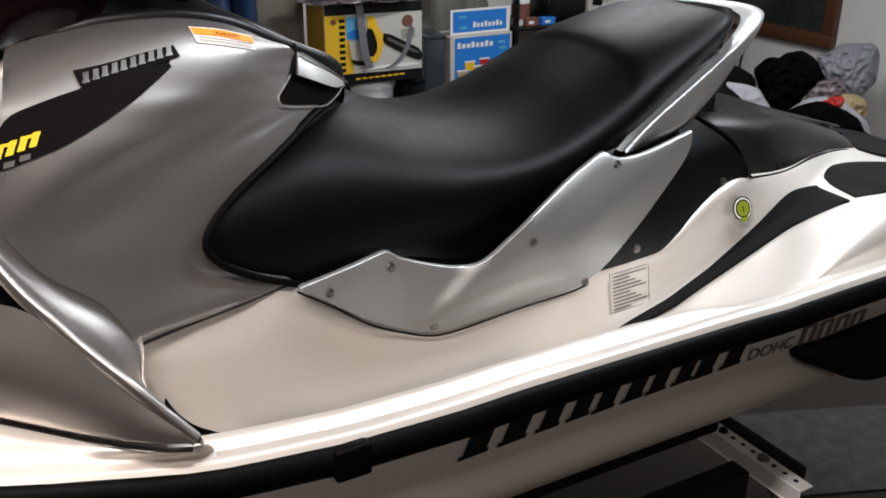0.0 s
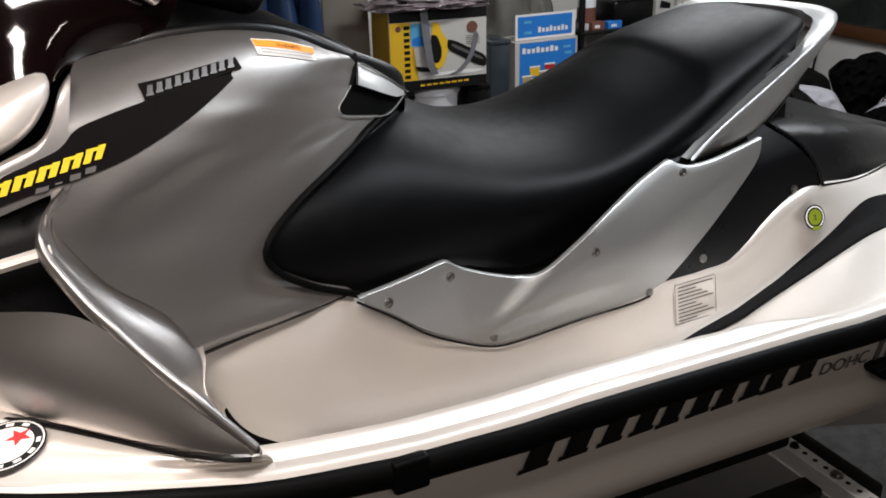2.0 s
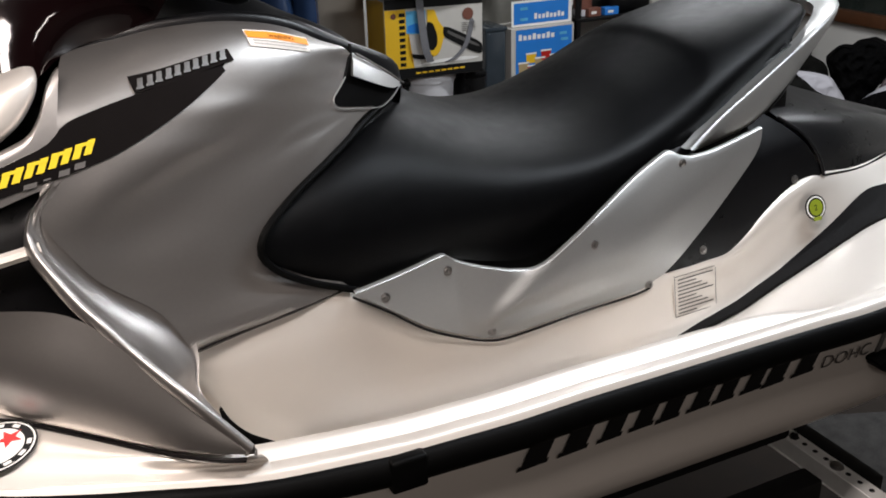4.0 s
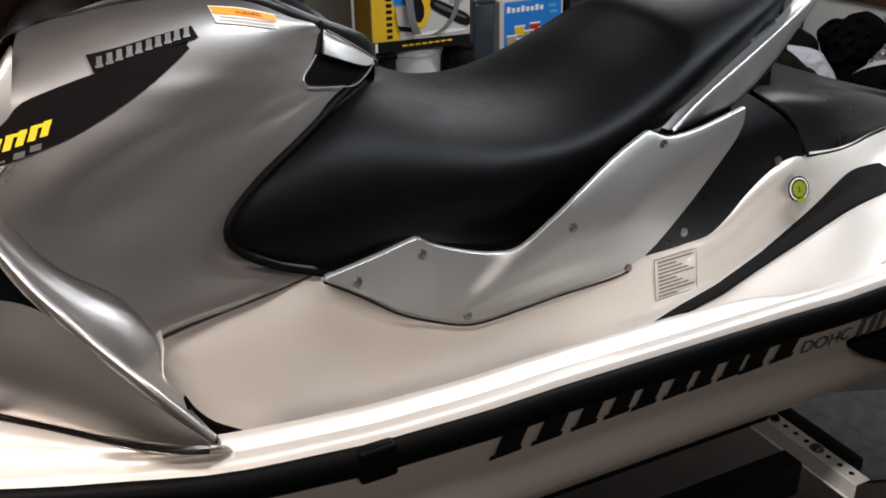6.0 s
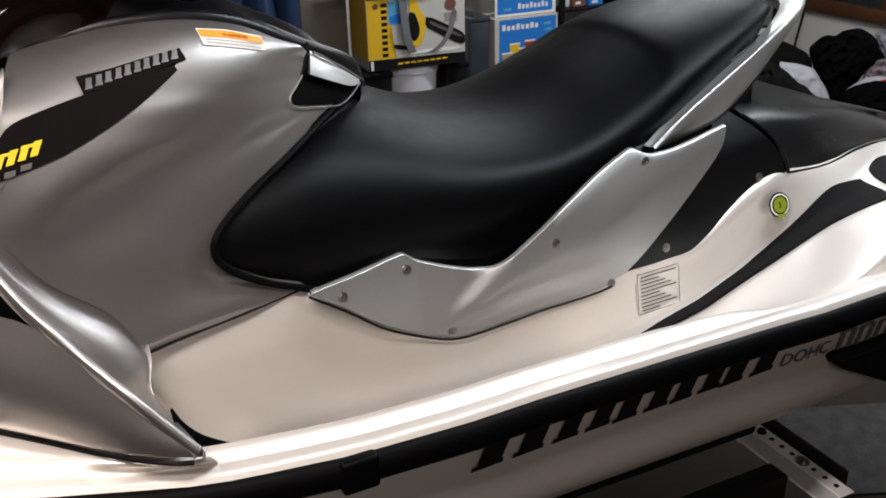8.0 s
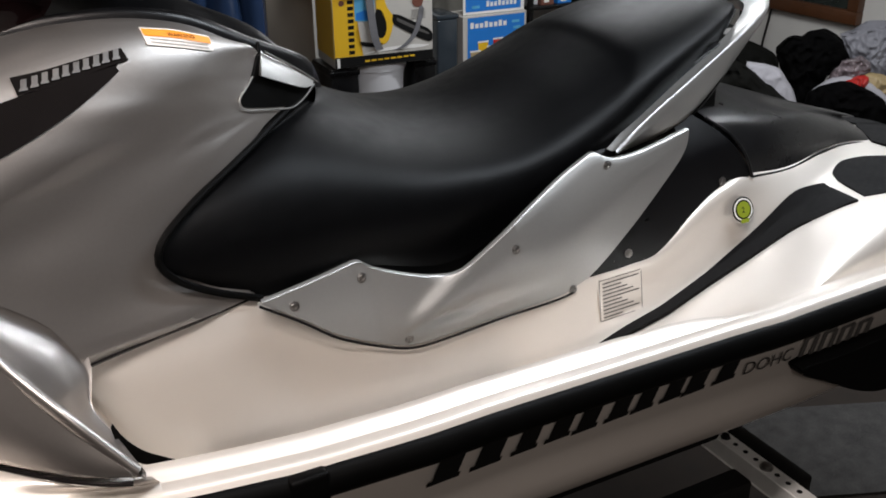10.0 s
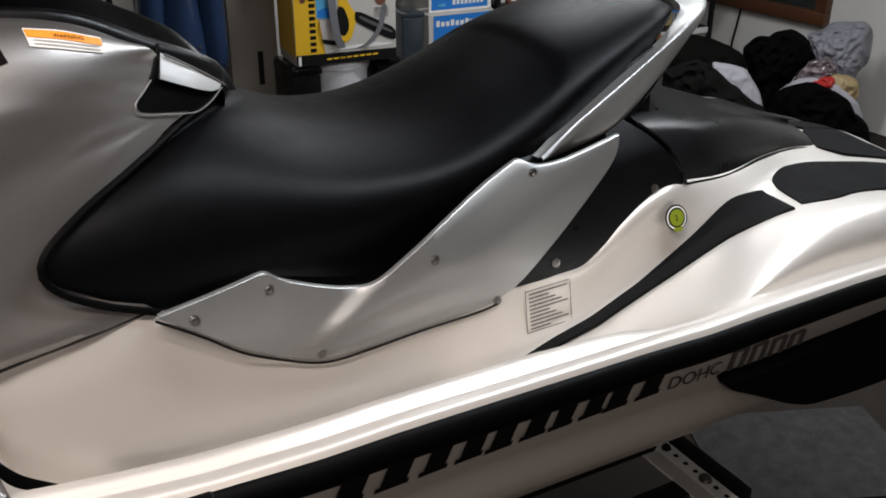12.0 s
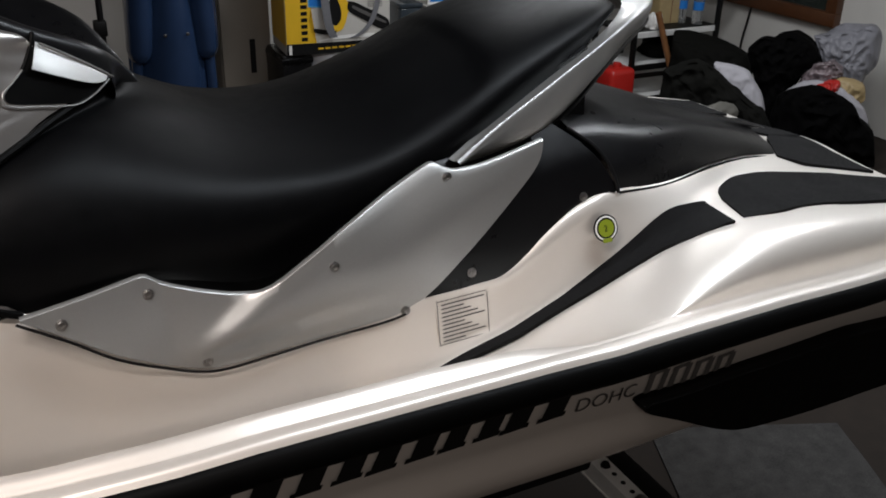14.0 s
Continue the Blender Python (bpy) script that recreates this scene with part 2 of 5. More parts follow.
def sheer(x):
    """Height of the rub rail's upper edge along the craft."""
    return float(np.interp(x, [-1.5, -0.9, -0.59, -0.485, -0.371, -0.296, -0.15, 0.0, 0.1, 0.3, 0.5, 0.7, 0.95, 1.17, 1.55], [0.92, 0.809, 0.721, 0.694, 0.668, 0.654, 0.638, 0.6335, 0.6325, 0.624, 0.6155, 0.602, 0.5825, 0.559, 0.516]))


def beam(x):
    """Distance of the hull's side from the plane y = 0."""
    return float(np.interp(x, [-1.5, -1.2, -0.9, -0.6, -0.34, 0.0, 0.6, 1.1, 1.55], [0.62, 0.40, 0.25, 0.160, 0.125, 0.11, 0.112, 0.15, 0.20]))


XS = [-1.5, -1.3, -1.05, -0.8, -0.55, -0.34, -0.1, 0.15, 0.4, 0.65, 0.9, 1.15, 1.35, 1.55]


def along(dy, dz, xs=XS):
    return [(x, beam(x) + dy, sheer(x) + dz) for x in xs]


def floor_z(x):
    return float(np.interp(x, [-1.2, -0.6, -0.5, -0.38, -0.345, -0.30, -0.2, 0.30, 0.48, 0.56, 0.71, 0.83, 0.95, 1.1, 1.35, 1.6],
                           [1.05, 0.85, 0.80, 0.72, 0.66, 0.54, 0.47, 0.47, 0.52, 0.535, 0.585, 0.630, 0.652, 0.645, 0.605, 0.55]))


hull_rows = [[(x, min(YC, beam(x) + 0.55), 0.16 + 0.5 * max(0, -x - 0.6) ** 1.6) for x in XS],
             [(x, min(YC, beam(x) + 0.14), 0.36 + 0.28 * max(0, -x - 0.5) ** 1.3) for x in XS],
             along(0.050, -0.212), along(0.036, -0.204), along(0.016, -0.10), along(0.012, -0.045), along(0.014, -0.015)]
part("hull", loft(mirrored(hull_rows[::-1]), 90, 4, by="index"), PEARL, ski, "pearl white glossy hull")

rail = [(x, beam(x) + 0.004, sheer(x) - 0.02) for x in np.linspace(-1.5, 1.55, 70)]
prof = [(-0.012, -0.020), (0.006, -0.021), (0.013, -0.017), (0.018, -0.007), (0.018, 0.006), (0.013, 0.016), (0.004, 0.021), (-0.012, 0.020)]
rub = part("rub_rail", sweep_bm(rail, prof), RUBBER, ski, "black rubber rub rail")
bm = box_bm(0.048, 0.022, 0.046, 0.005, 3)
part("rail_joint", bm, RUBBER, rub, "black rubber joint cover", m=pose(-0.155, beam(-0.155) - 0.0045, sheer(-0.155) - 0.021, 0, 2, 0))


def wall_edge(x):
    """Height at which the footwell's inner wall meets the console, the side panels and the rear cover."""
    return float(np.interp(x, [-1.2, -0.5, -0.35, -0.28, -0.2, -0.13, -0.07, -0.02, 0.035, 0.08, 0.11, 0.39, 0.43, 0.56, 0.60, 0.64, 0.69, 0.735, 0.787, 0.91, 1.06, 1.21, 1.32, 1.55],
                           [1.06, 0.82, 0.742, 0.748, 0.756, 0.748, 0.707, 0.665, 0.634, 0.613, 0.607, 0.616, 0.630, 0.629, 0.646, 0.671, 0.697, 0.711, 0.713, 0.695, 0.677, 0.648, 0.620, 0.572]))


def wall_foot(x, z):
    """The plain inner wall below that edge."""
    y = 0.344 + 0.13 * (z - 0.47)
    return y - 0.16 * max(0.0, -0.06 - x) - 0.05 * ease((-0.06 - x) / 0.06) * max(0.0, z - 0.68)


def flank(x, turn):
    """A point of the rear deck's rounded flank, from its flat top (0 degrees) down to the gunwale (90)."""
    foot = beam(x) + 0.056
    return 0.302 - (0.302 - foot) * math.sin(radians(turn)) ** 0.5, sheer(x) - 0.003 + (floor_z(x) - sheer(x) + 0.003) * max(0.0, math.cos(radians(turn))) ** 0.55


def inner(x, k):
    """Points of the deck inside the gunwale's lip: k = 0 below the lip, 1 floor's outer edge, 2 floor's inner edge, 3 to 6 up the wall."""
    s = ease((x - 0.40) / 0.25)          # how far the footwell has risen into the rear deck
    f = ease((-0.33 - x) / 0.08)         # and into the bow
    q = ease((x - 0.86) / 0.2)
    fz = floor_z(x)
    wt = max(wall_edge(x), fz + 0.01)
    lip_y, lip_z = beam(x) + 0.078, sheer(x) - 0.012
    if k == 0:
        y, z = flank(x, 18)
        z = lerp(lip_z - 0.09, lerp(z, lerp(lip_z, fz, 0.25) - 0.006, f), max(s, f))
        return (x, lerp(lip_y + 0.012, y, s), z)
    if k == 1:
        return (x, lerp(lip_y + 0.03, 0.302, s), lerp(fz, fz - 0.001, s))
    if k == 2:
        return (x, lerp(lerp(0.335, 0.345, s), 0.40, q), fz)
    foot = float(np.interp(x, [0.74, 0.787, 0.91, 1.06, 1.21, 1.32, 1.55], [0.375, 0.390, 0.418, 0.475, 0.535, 0.565, 0.60]))
    y4 = lerp(wall_foot(x, wt), foot, ease((x - 0.68) / 0.12))
    if k == 3:
        z = lerp(fz, wt, 0.45)
        return (x, lerp(wall_foot(x, z), lerp(0.40, y4, 0.6), q), lerp(z, fz + 0.004, q))
    if k == 4:
        return (x, y4, wt)
    if k == 5:
        return (x, y4 + 0.030, wt + 0.004)
    return (x, max(0.52, y4 + 0.06), wt + 0.006)


XD = [-0.66, -0.55, -0.45, -0.38, -0.345, -0.31, -0.26, -0.2, -0.13, -0.07, -0.02, 0.04, 0.10, 0.24, 0.36, 0.43, 0.50, 0.56, 0.60, 0.64, 0.69, 0.735, 0.787, 0.84, 0.95, 1.1, 1.25, 1.4, 1.55]


def deck_row(dy, dz, turn=None):
    """A line of the gunwale; towards the stern the inner ones climb the flank of the rear deck."""
    out = []
    for x in XD:
        y, z = beam(x) + dy, sheer(x) + dz
        if turn is not None:
            s = ease((x - 0.44) / 0.30)
            a, b = flank(x, turn)
            y, z = lerp(y, a, s), lerp(z, b, s)
        out.append((x, y, z))
    return out


deck_rows = [deck_row(0.0, 0.0), deck_row(0.008, 0.009), deck_row(0.026, 0.008), deck_row(0.036, 0.000), deck_row(0.044, 0.003, 90), deck_row(0.058, 0.009, 76),
             deck_row(0.071, 0.005, 58), deck_row(0.077, -0.010, 38)] + [[inner(x, k) for x in XD] for k in range(7)]
bm = loft(mirrored(deck_rows), 175, 5, by="index")
rear = [v for v in bm.verts if v.co.x > 0.36 and beam(v.co.x) + 0.042 < min(v.co.y, 2 * YC - v.co.y) < 0.296]
for i in range(24):
    bmesh.ops.smooth_vert(bm, verts=[v for v in rear if v.co.x < 0.72] if i > 3 else rear, factor=0.5, use_axis_x=True, use_axis_y=True, use_axis_z=True)
part("deck", bm, PEARL, ski, "pearl white moulded deck with footwells")

# footwell floor mats and rear deck mats, laid on the deck


def deck_z(x, y):
    """Height of the deck's floor at a place, between its floor's outer and inner lines and up the wall."""
    pts = [inner(x, k) for k in range(7)]
    return float(np.interp(y, [p[1] for p in pts], [p[2] for p in pts]))


def mat_bm(edge_a, edge_b, n=40, k=8, thick=0.006):
    """A foam mat between two edges given as (x, y), laid on the deck."""
    a, b = chain(chaikin(edge_a), n), chain(chaikin(edge_b), n)
    g = np.zeros((k + 1, n, 3))
    for i in range(k + 1):
        for j in range(n):
            x, y = a[j] + (b[j] - a[j]) * i / k
            g[i, j] = (x, y, deck_z(x, y) + thick)
    return grid_bm(g, thick * 1.2, (0, 0, -1))


part("footwell_mat", mat_bm([(-0.20, 0.255), (-0.1, 0.255), (0.3, 0.255)], [(-0.20, 0.325), (-0.1, 0.33), (0.3, 0.33)]), MAT_FOAM, ski, "black foam footwell mat")
part("footwell_mat", mat_bm([(0.36, 0.318), (0.50, 0.319), (0.66, 0.320), (0.80, 0.314), (0.90, 0.303), (0.965, 0.299)],
                            [(0.36, 0.333), (0.50, 0.338), (0.66, 0.345), (0.80, 0.352), (0.90, 0.372), (0.972, 0.383)]), MAT_FOAM, ski, "black foam ramp mat")
part("deck_mat", mat_bm([(0.992, 0.308), (1.072, 0.300), (1.13, 0.312), (1.2, 0.318), (1.26, 0.312), (1.4, 0.312), (1.52, 0.312)],
                        [(1.012, 0.385), (1.03, 0.418), (1.09, 0.452), (1.183, 0.474), (1.26, 0.468), (1.4, 0.45), (1.52, 0.44)]), MAT_FOAM, ski, "black foam rear deck mat")
part("deck_mat", mat_bm([(1.35, 0.51), (1.40, 0.50), (1.52, 0.48)], [(1.31, 0.55), (1.40, 0.68), (1.52, 0.70)]), MAT_FOAM, ski, "black foam rear deck mat")


def wall_y(x, z):
    """The footwell's inner wall, as a side surface."""
    return 0.364 + 0.02 * x + 0.2 * (z - 0.65) - 0.19 * max(0.0, 0.05 - x)


def band(low, upp, surface, out, rim=0.006, n=90, rows=7, thick=0.012, relief=None):
    """A panel between two edges (x, z) on a side surface, its rims turned in."""
    a, b = chain(chaikin(low), n), chain(chaikin(upp), n)
    g = np.zeros((rows + 1, n, 3))
    for i in range(rows + 1):
        t = i / rows
        for j in range(n):
            x, z = a[j] + (b[j] - a[j]) * t
            g[i, j] = (x, surface(x, z) - out - (relief(x, z) if relief else 0), z)
    top, bot = g[-1].copy(), g[0].copy()
    top[:, 1] += rim
    bot[:, 1] += rim
    if rim:
        top[:, 2] += rim * 0.7
        bot[:, 2] -= rim * 0.5
    return grid_bm(np.concatenate([bot[None], g, top[None]]), thick)


# silver side panel with its screws
low = [(-0.119, 0.742), (-0.07, 0.705), (-0.02, 0.663), (0.035, 0.630), (0.08, 0.609), (0.11, 0.603), (0.25, 0.606), (0.362, 0.607),
       (0.395, 0.612), (0.412, 0.617), (0.433, 0.629), (0.470, 0.655), (0.523, 0.691), (0.577, 0.733), (0.625, 0.773), (0.642, 0.795), (0.648, 0.818)]
upp = [(-0.119, 0.744), (-0.04, 0.746), (0.030, 0.751), (0.036, 0.748), (0.055, 0.732), (0.10, 0.712), (0.14, 0.698), (0.17, 0.693), (0.20, 0.700),
       (0.265, 0.732), (0.302, 0.750), (0.393, 0.785), (0.462, 0.812), (0.468, 0.811), (0.480, 0.803), (0.497, 0.797), (0.544, 0.799), (0.648, 0.820)]


def fold(x, z):
    """The panel's crease that runs down from its dip."""
    d = (x - 0.178) * 0.56 - (z - 0.698) * 0.83
    crease = 0.009 * ease(0.5 + d / 0.020) * (1 - 0.6 * ease((x - 0.32) / 0.2)) * ease((z - 0.612) / 0.05) - 0.004
    belly = 0.006 * math.exp(-((z - 0.665 - 0.40 * (x - 0.2)) / 0.05) ** 2) * ease((x + 0.02) / 0.12) * ease((z - 0.609) / 0.035)
    up = z - 0.728 - 0.42 * (x - 0.45)
    return crease + belly - 0.28 * ease((x - 0.26) / 0.16) * (math.hypot(up, 0.012) + up - 0.004) * 0.5


panel = part("side_panel", band(low, upp, wall_y, 0.008, 0.0025, 110, 9, 0.006, fold), PANEL, ski, "brushed silver side panel")

cov_l = [(0.424, 0.624), (0.470, 0.653), (0.523, 0.689), (0.577, 0.731), (0.625, 0.772), (0.643, 0.797), (0.650, 0.826)]
cov_r = [(0.43, 0.624), (0.516, 0.622), (0.56, 0.624), (0.60, 0.641), (0.64, 0.667), (0.69, 0.693), (0.735, 0.707), (0.789, 0.712), (0.772, 0.742), (0.752, 0.773), (0.724, 0.803), (0.69, 0.828)]


def cover_turn(x, z):
    """The side cover's upper part leans in, as the panel's does."""
    up = z - 0.765 - 0.10 * (x - 0.60)
    return -0.70 * (math.hypot(up, 0.012) + up - 0.003) * 0.5


part("side_cover", band(cov_l, cov_r, wall_y, 0.006, 0.0, 70, 10, 0.03, cover_turn), BLACK_PLASTIC, ski, "satin black side cover")

for x, z in ((-0.075, 0.724), (0.034, 0.727), (0.093, 0.617), (0.285, 0.709), (0.389, 0.612), (0.482, 0.792), (0.504, 0.644), (0.716, 0.719)):
    bm = lathe_bm([(0.0076, 0), (0.0076, 0.0008), (0.0068, 0.0012), (0.0058, 0.0011), (0.0054, 0.0002), (0.0050, 0.0002), (0.0048, 0.0016), (0.0042, 0.0020), (0.0030, 0.0020), (0.0028, 0.0002)], 20)
    part("screw", bm, STEEL, ski, m=Matrix.Translation((x, wall_y(x, z) - (0.008 + fold(x, z)) - 0.0005, z)) @ pose(0, 0, 0, 78))

# seat
seat_rows = [
    [(-0.185, 0.360, 0.785), (-0.12, 0.368, 0.742), (0.03, 0.400, 0.735), (0.2, 0.42, 0.70), (0.33, 0.43, 0.745), (0.5, 0.44, 0.806),
     (0.65, 0.47, 0.879), (0.80, 0.49, 0.938), (0.92, 0.54, 0.955), (1.0, 0.62, 0.935)],
    [(-0.228, 0.352, 0.820), (-0.16, 0.352, 0.790), (0.02, 0.375, 0.775), (0.2, 0.402, 0.77), (0.35, 0.415, 0.81), (0.5, 0.432, 0.86),
     (0.65, 0.46, 0.93), (0.8, 0.495, 0.965), (0.93, 0.54, 0.965), (1.005, 0.63, 0.942)],
    [(-0.236, 0.355, 0.848), (-0.14, 0.362, 0.855), (0.03, 0.395, 0.855), (0.2, 0.425, 0.835), (0.35, 0.445, 0.86), (0.5, 0.455, 0.905),
     (0.65, 0.475, 0.95), (0.8, 0.51, 0.976), (0.92, 0.55, 0.972), (1.002, 0.635, 0.944)],
    [(-0.185, 0.388, 0.882), (-0.07, 0.42, 0.915), (0.06, 0.455, 0.905), (0.2, 0.475, 0.872), (0.35, 0.49, 0.893), (0.5, 0.495, 0.935),
     (0.65, 0.505, 0.970), (0.8, 0.53, 0.986), (0.92, 0.57, 0.977), (1.0, 0.645, 0.945)],
    [(-0.030, 0.487, 0.937), (0.065, 0.547, 0.951), (0.2, 0.56, 0.898), (0.35, 0.565, 0.912), (0.5, 0.565, 0.957), (0.65, 0.57, 0.987),
     (0.8, 0.585, 0.995), (0.92, 0.61, 0.979), (1.0, 0.655, 0.946)],
    [(0.075, 0.60, 0.962), (0.13, 0.65, 0.935), (0.21, 0.66, 0.906), (0.33, 0.66, 0.916), (0.45, 0.66, 0.953), (0.52, 0.66, 0.973),
     (0.65, 0.66, 0.993), (0.8, 0.66, 0.998), (0.95, 0.66, 0.970), (1.002, 0.67, 0.945)]]
seat_rows = [[(x if x < 0.65 else 0.65 + (x - 0.65) * 0.80, y, z + 0.012 * ease((x - 0.8) / 0.1)) for x, y, z in r] for r in seat_rows]
bm = loft(mirrored(seat_rows), 100, 7)
for v in bm.verts:                       # the rider's part is a low crown between the shoulders
    dip = float(np.interp(v.co.x, [0.0, 0.1, 0.17, 0.24, 0.3, 0.35, 0.42, 0.5, 0.56, 0.62, 0.72, 0.8, 0.88], [0, 0.018, 0.030, 0.034, 0.050, 0.058, 0.063, 0.061, 0.048, 0.034, 0.024, 0.012, 0]))
    v.co.z -= 1.07 * dip * ease((min(v.co.y, 2 * YC - v.co.y) - 0.362) / 0.135)
soft = [v for v in bm.verts if not v.is_boundary]
for _ in range(56):
    bmesh.ops.smooth_vert(bm, verts=soft, factor=0.5, use_axis_x=True, use_axis_y=True, use_axis_z=True)
bm.normal_update()
for v in bm.verts:                       # the rider's hollow ends in a curved step up to the pillion
    off = abs(v.co.y - YC)
    xa = float(np.interp(off, [0, 0.167, 0.198, 0.214, 0.226, 0.24], [0.612, 0.612, 0.591, 0.559, 0.50, 0.40]))
    v.co -= v.normal * (0.0045 * (1 - ease((off - 0.17) / 0.05)) * ease((v.co.x - xa + 0.14) / 0.10) * (1 - ease((v.co.x - xa + 0.022) / 0.034)))
seat = part("seat", bm, VINYL, ski, "black vinyl stepped two-person seat")
lip = [(-0.115, 0.360, 0.743), (-0.18, 0.350, 0.777), (-0.222, 0.345, 0.808), (-0.238, 0.346, 0.833), (-0.232, 0.350, 0.855), (-0.185, 0.376, 0.886),
       (-0.11, 0.423, 0.913), (-0.068, 0.453, 0.927), (-0.032, 0.482, 0.939), (0.017, 0.522, 0.952), (0.055, 0.550, 0.968)]
part("seat_welt", tube(lip, 0.0052, 8, 50), RUBBER, seat, "black rubber edge of the seat")

base_low, base_upp = [(-0.10, 0.64), (0.2, 0.62), (0.78, 0.70)], [(-0.10, 0.75), (0.2, 0.73), (0.5, 0.82), (0.78, 0.93)]
part("seat_base", band(base_low, base_upp, lambda x, z: 0.437 + 0.06 * max(0.0, x), 0.0, 0.0, 30, 4, 0.10), BLACK_PLASTIC, ski, "black seat base")

# grab rail round the seat's rear
rail_top = [(0.505, 0.41, 0.808), (0.585, 0.428, 0.846), (0.668, 0.439, 0.884), (0.744, 0.449, 0.919), (0.813, 0.461, 0.949), (0.877, 0.485, 0.970), (0.938, 0.532, 0.974), (0.995, 0.60, 0.970), (1.03, 0.68, 0.966)]
rail_low = [(0.515, 0.415, 0.798), (0.575, 0.425, 0.801), (0.660, 0.43, 0.818), (0.722, 0.445, 0.843), (0.797, 0.468, 0.885), (0.87, 0.495, 0.925), (0.935, 0.540, 0.932), (1.0, 0.61, 0.928), (1.035, 0.68, 0.924)]
rail_in = [(0.497, 0.425, 0.810), (0.59, 0.462, 0.843), (0.68, 0.478, 0.881), (0.76, 0.49, 0.915), (0.83, 0.505, 0.950), (0.88, 0.535, 0.972), (0.925, 0.60, 0.973), (0.955, 0.64, 0.970), (0.965, 0.68, 0.968)]


def round_trip(r):
    return r + [(x, 2 * YC - y, z) for x, y, z in r[-2::-1]]


rail_mid = [(lerp(a[0], b[0], 0.6), lerp(a[1], b[1], 0.6), lerp(a[2], b[2], 0.6) - 0.001) for a, b in zip(rail_in, rail_top)]
rail_brow = [(lerp(a[0], b[0], 0.93), lerp(a[1], b[1], 0.93), lerp(a[2], b[2], 0.93) + 0.0015) for a, b in zip(rail_in, rail_top)]
rail_edge = [(lerp(a[0], b[0], 0.10), lerp(a[1], b[1], 0.10) - 0.002, lerp(a[2], b[2], 0.10)) for a, b in zip(rail_top, rail_low)]
rail_face = [(lerp(a[0], b[0], 0.5), lerp(a[1], b[1], 0.5) - 0.001, lerp(a[2], b[2], 0.5)) for a, b in zip(rail_top, rail_low)]
rail_foot = [(x, y + 0.008, z) for x, y, z in rail_low]
rail_under = [(x, y + 0.04, z - 0.002) for x, y, z in rail_low]
part("grab_rail", loft([round_trip(r) for r in (rail_in, rail_mid, rail_brow, rail_top, rail_edge, rail_face, rail_foot, rail_under, rail_in)], 110, 4), PANEL, ski, "silver grab rail behind the seat")
base_in = [(0.47, 0.43, 0.795), (0.60, 0.45, 0.80), (0.72, 0.47, 0.835), (0.85, 0.52, 0.90), (1.0, 0.62, 0.93)]
part("rail_base", loft([[(x, y, z + 0.012) for x, y, z in base_in], [(x, y - 0.012, z - 0.004) for x, y, z in base_in], [(x, y + 0.02, z - 0.04) for x, y, z in base_in]], 40, 4), BLACK_PLASTIC, ski)

# rear cover between the decks
hump_rows = [[(0.72, 0.445, 0.818), (0.765, 0.425, 0.768), (0.782, 0.405, 0.738), (0.790, 0.392, 0.711)],
             [(0.82, 0.48, 0.805), (0.87, 0.455, 0.755), (0.90, 0.430, 0.715), (0.91, 0.418, 0.692)],
             [(0.95, 0.54, 0.775), (1.01, 0.52, 0.735), (1.05, 0.49, 0.700), (1.06, 0.475, 0.680)],
             [(1.09, 0.60, 0.725), (1.16, 0.575, 0.695), (1.2, 0.55, 0.668), (1.21, 0.535, 0.650)],
             [(1.34, 0.66, 0.645), (1.34, 0.63, 0.637), (1.335, 0.60, 0.630), (1.32, 0.565, 0.622)]]
for r, w in zip(hump_rows, (0.55, 0.8, 1.0, 1.0, 0.0)):    # an upright side below a rounded shoulder
    top, rim = np.array(r[0]), np.array(r[3])
    r[2] = tuple(np.array(r[2]) * (1 - w) + (rim + (top - rim) * np.array([0.14, 0.06, 0.36])) * w)
    r[1] = tuple(np.array(r[1]) * (1 - w) + (rim + (top - rim) * np.array([0.45, 0.40, 0.78])) * w)
hump_long = ([[r[3] for r in hump_rows], [(r[2][0], r[2][1] - 0.003, r[2][2]) for r in hump_rows], [r[1] for r in hump_rows], [r[0] for r in hump_rows]]
             + [[(0.74, 0.66, 0.86), (0.85, 0.66, 0.828), (0.97, 0.66, 0.785), (1.16, 0.66, 0.715), (1.38, 0.66, 0.640)]])
part("rear_cover", loft(mirrored(hump_long), 60, 5), BLACK_PLASTIC, ski, "satin black rear cover")
seam_line = [(x - 0.004, y - 0.008, z + 0.001) for x, y, z in hump_rows[0]]
part("cover_seam", tube(seam_line, 0.0032, 10, 24), BLACK_PLASTIC, ski)
rim_line = [(0.790, 0.387, 0.710), (0.91, 0.414, 0.691), (1.06, 0.471, 0.676), (1.21, 0.531, 0.646), (1.32, 0.561, 0.618)]
part("cover_rim", tube(rim_line, 0.0022, 8, 30), RUBBER, ski)

# console


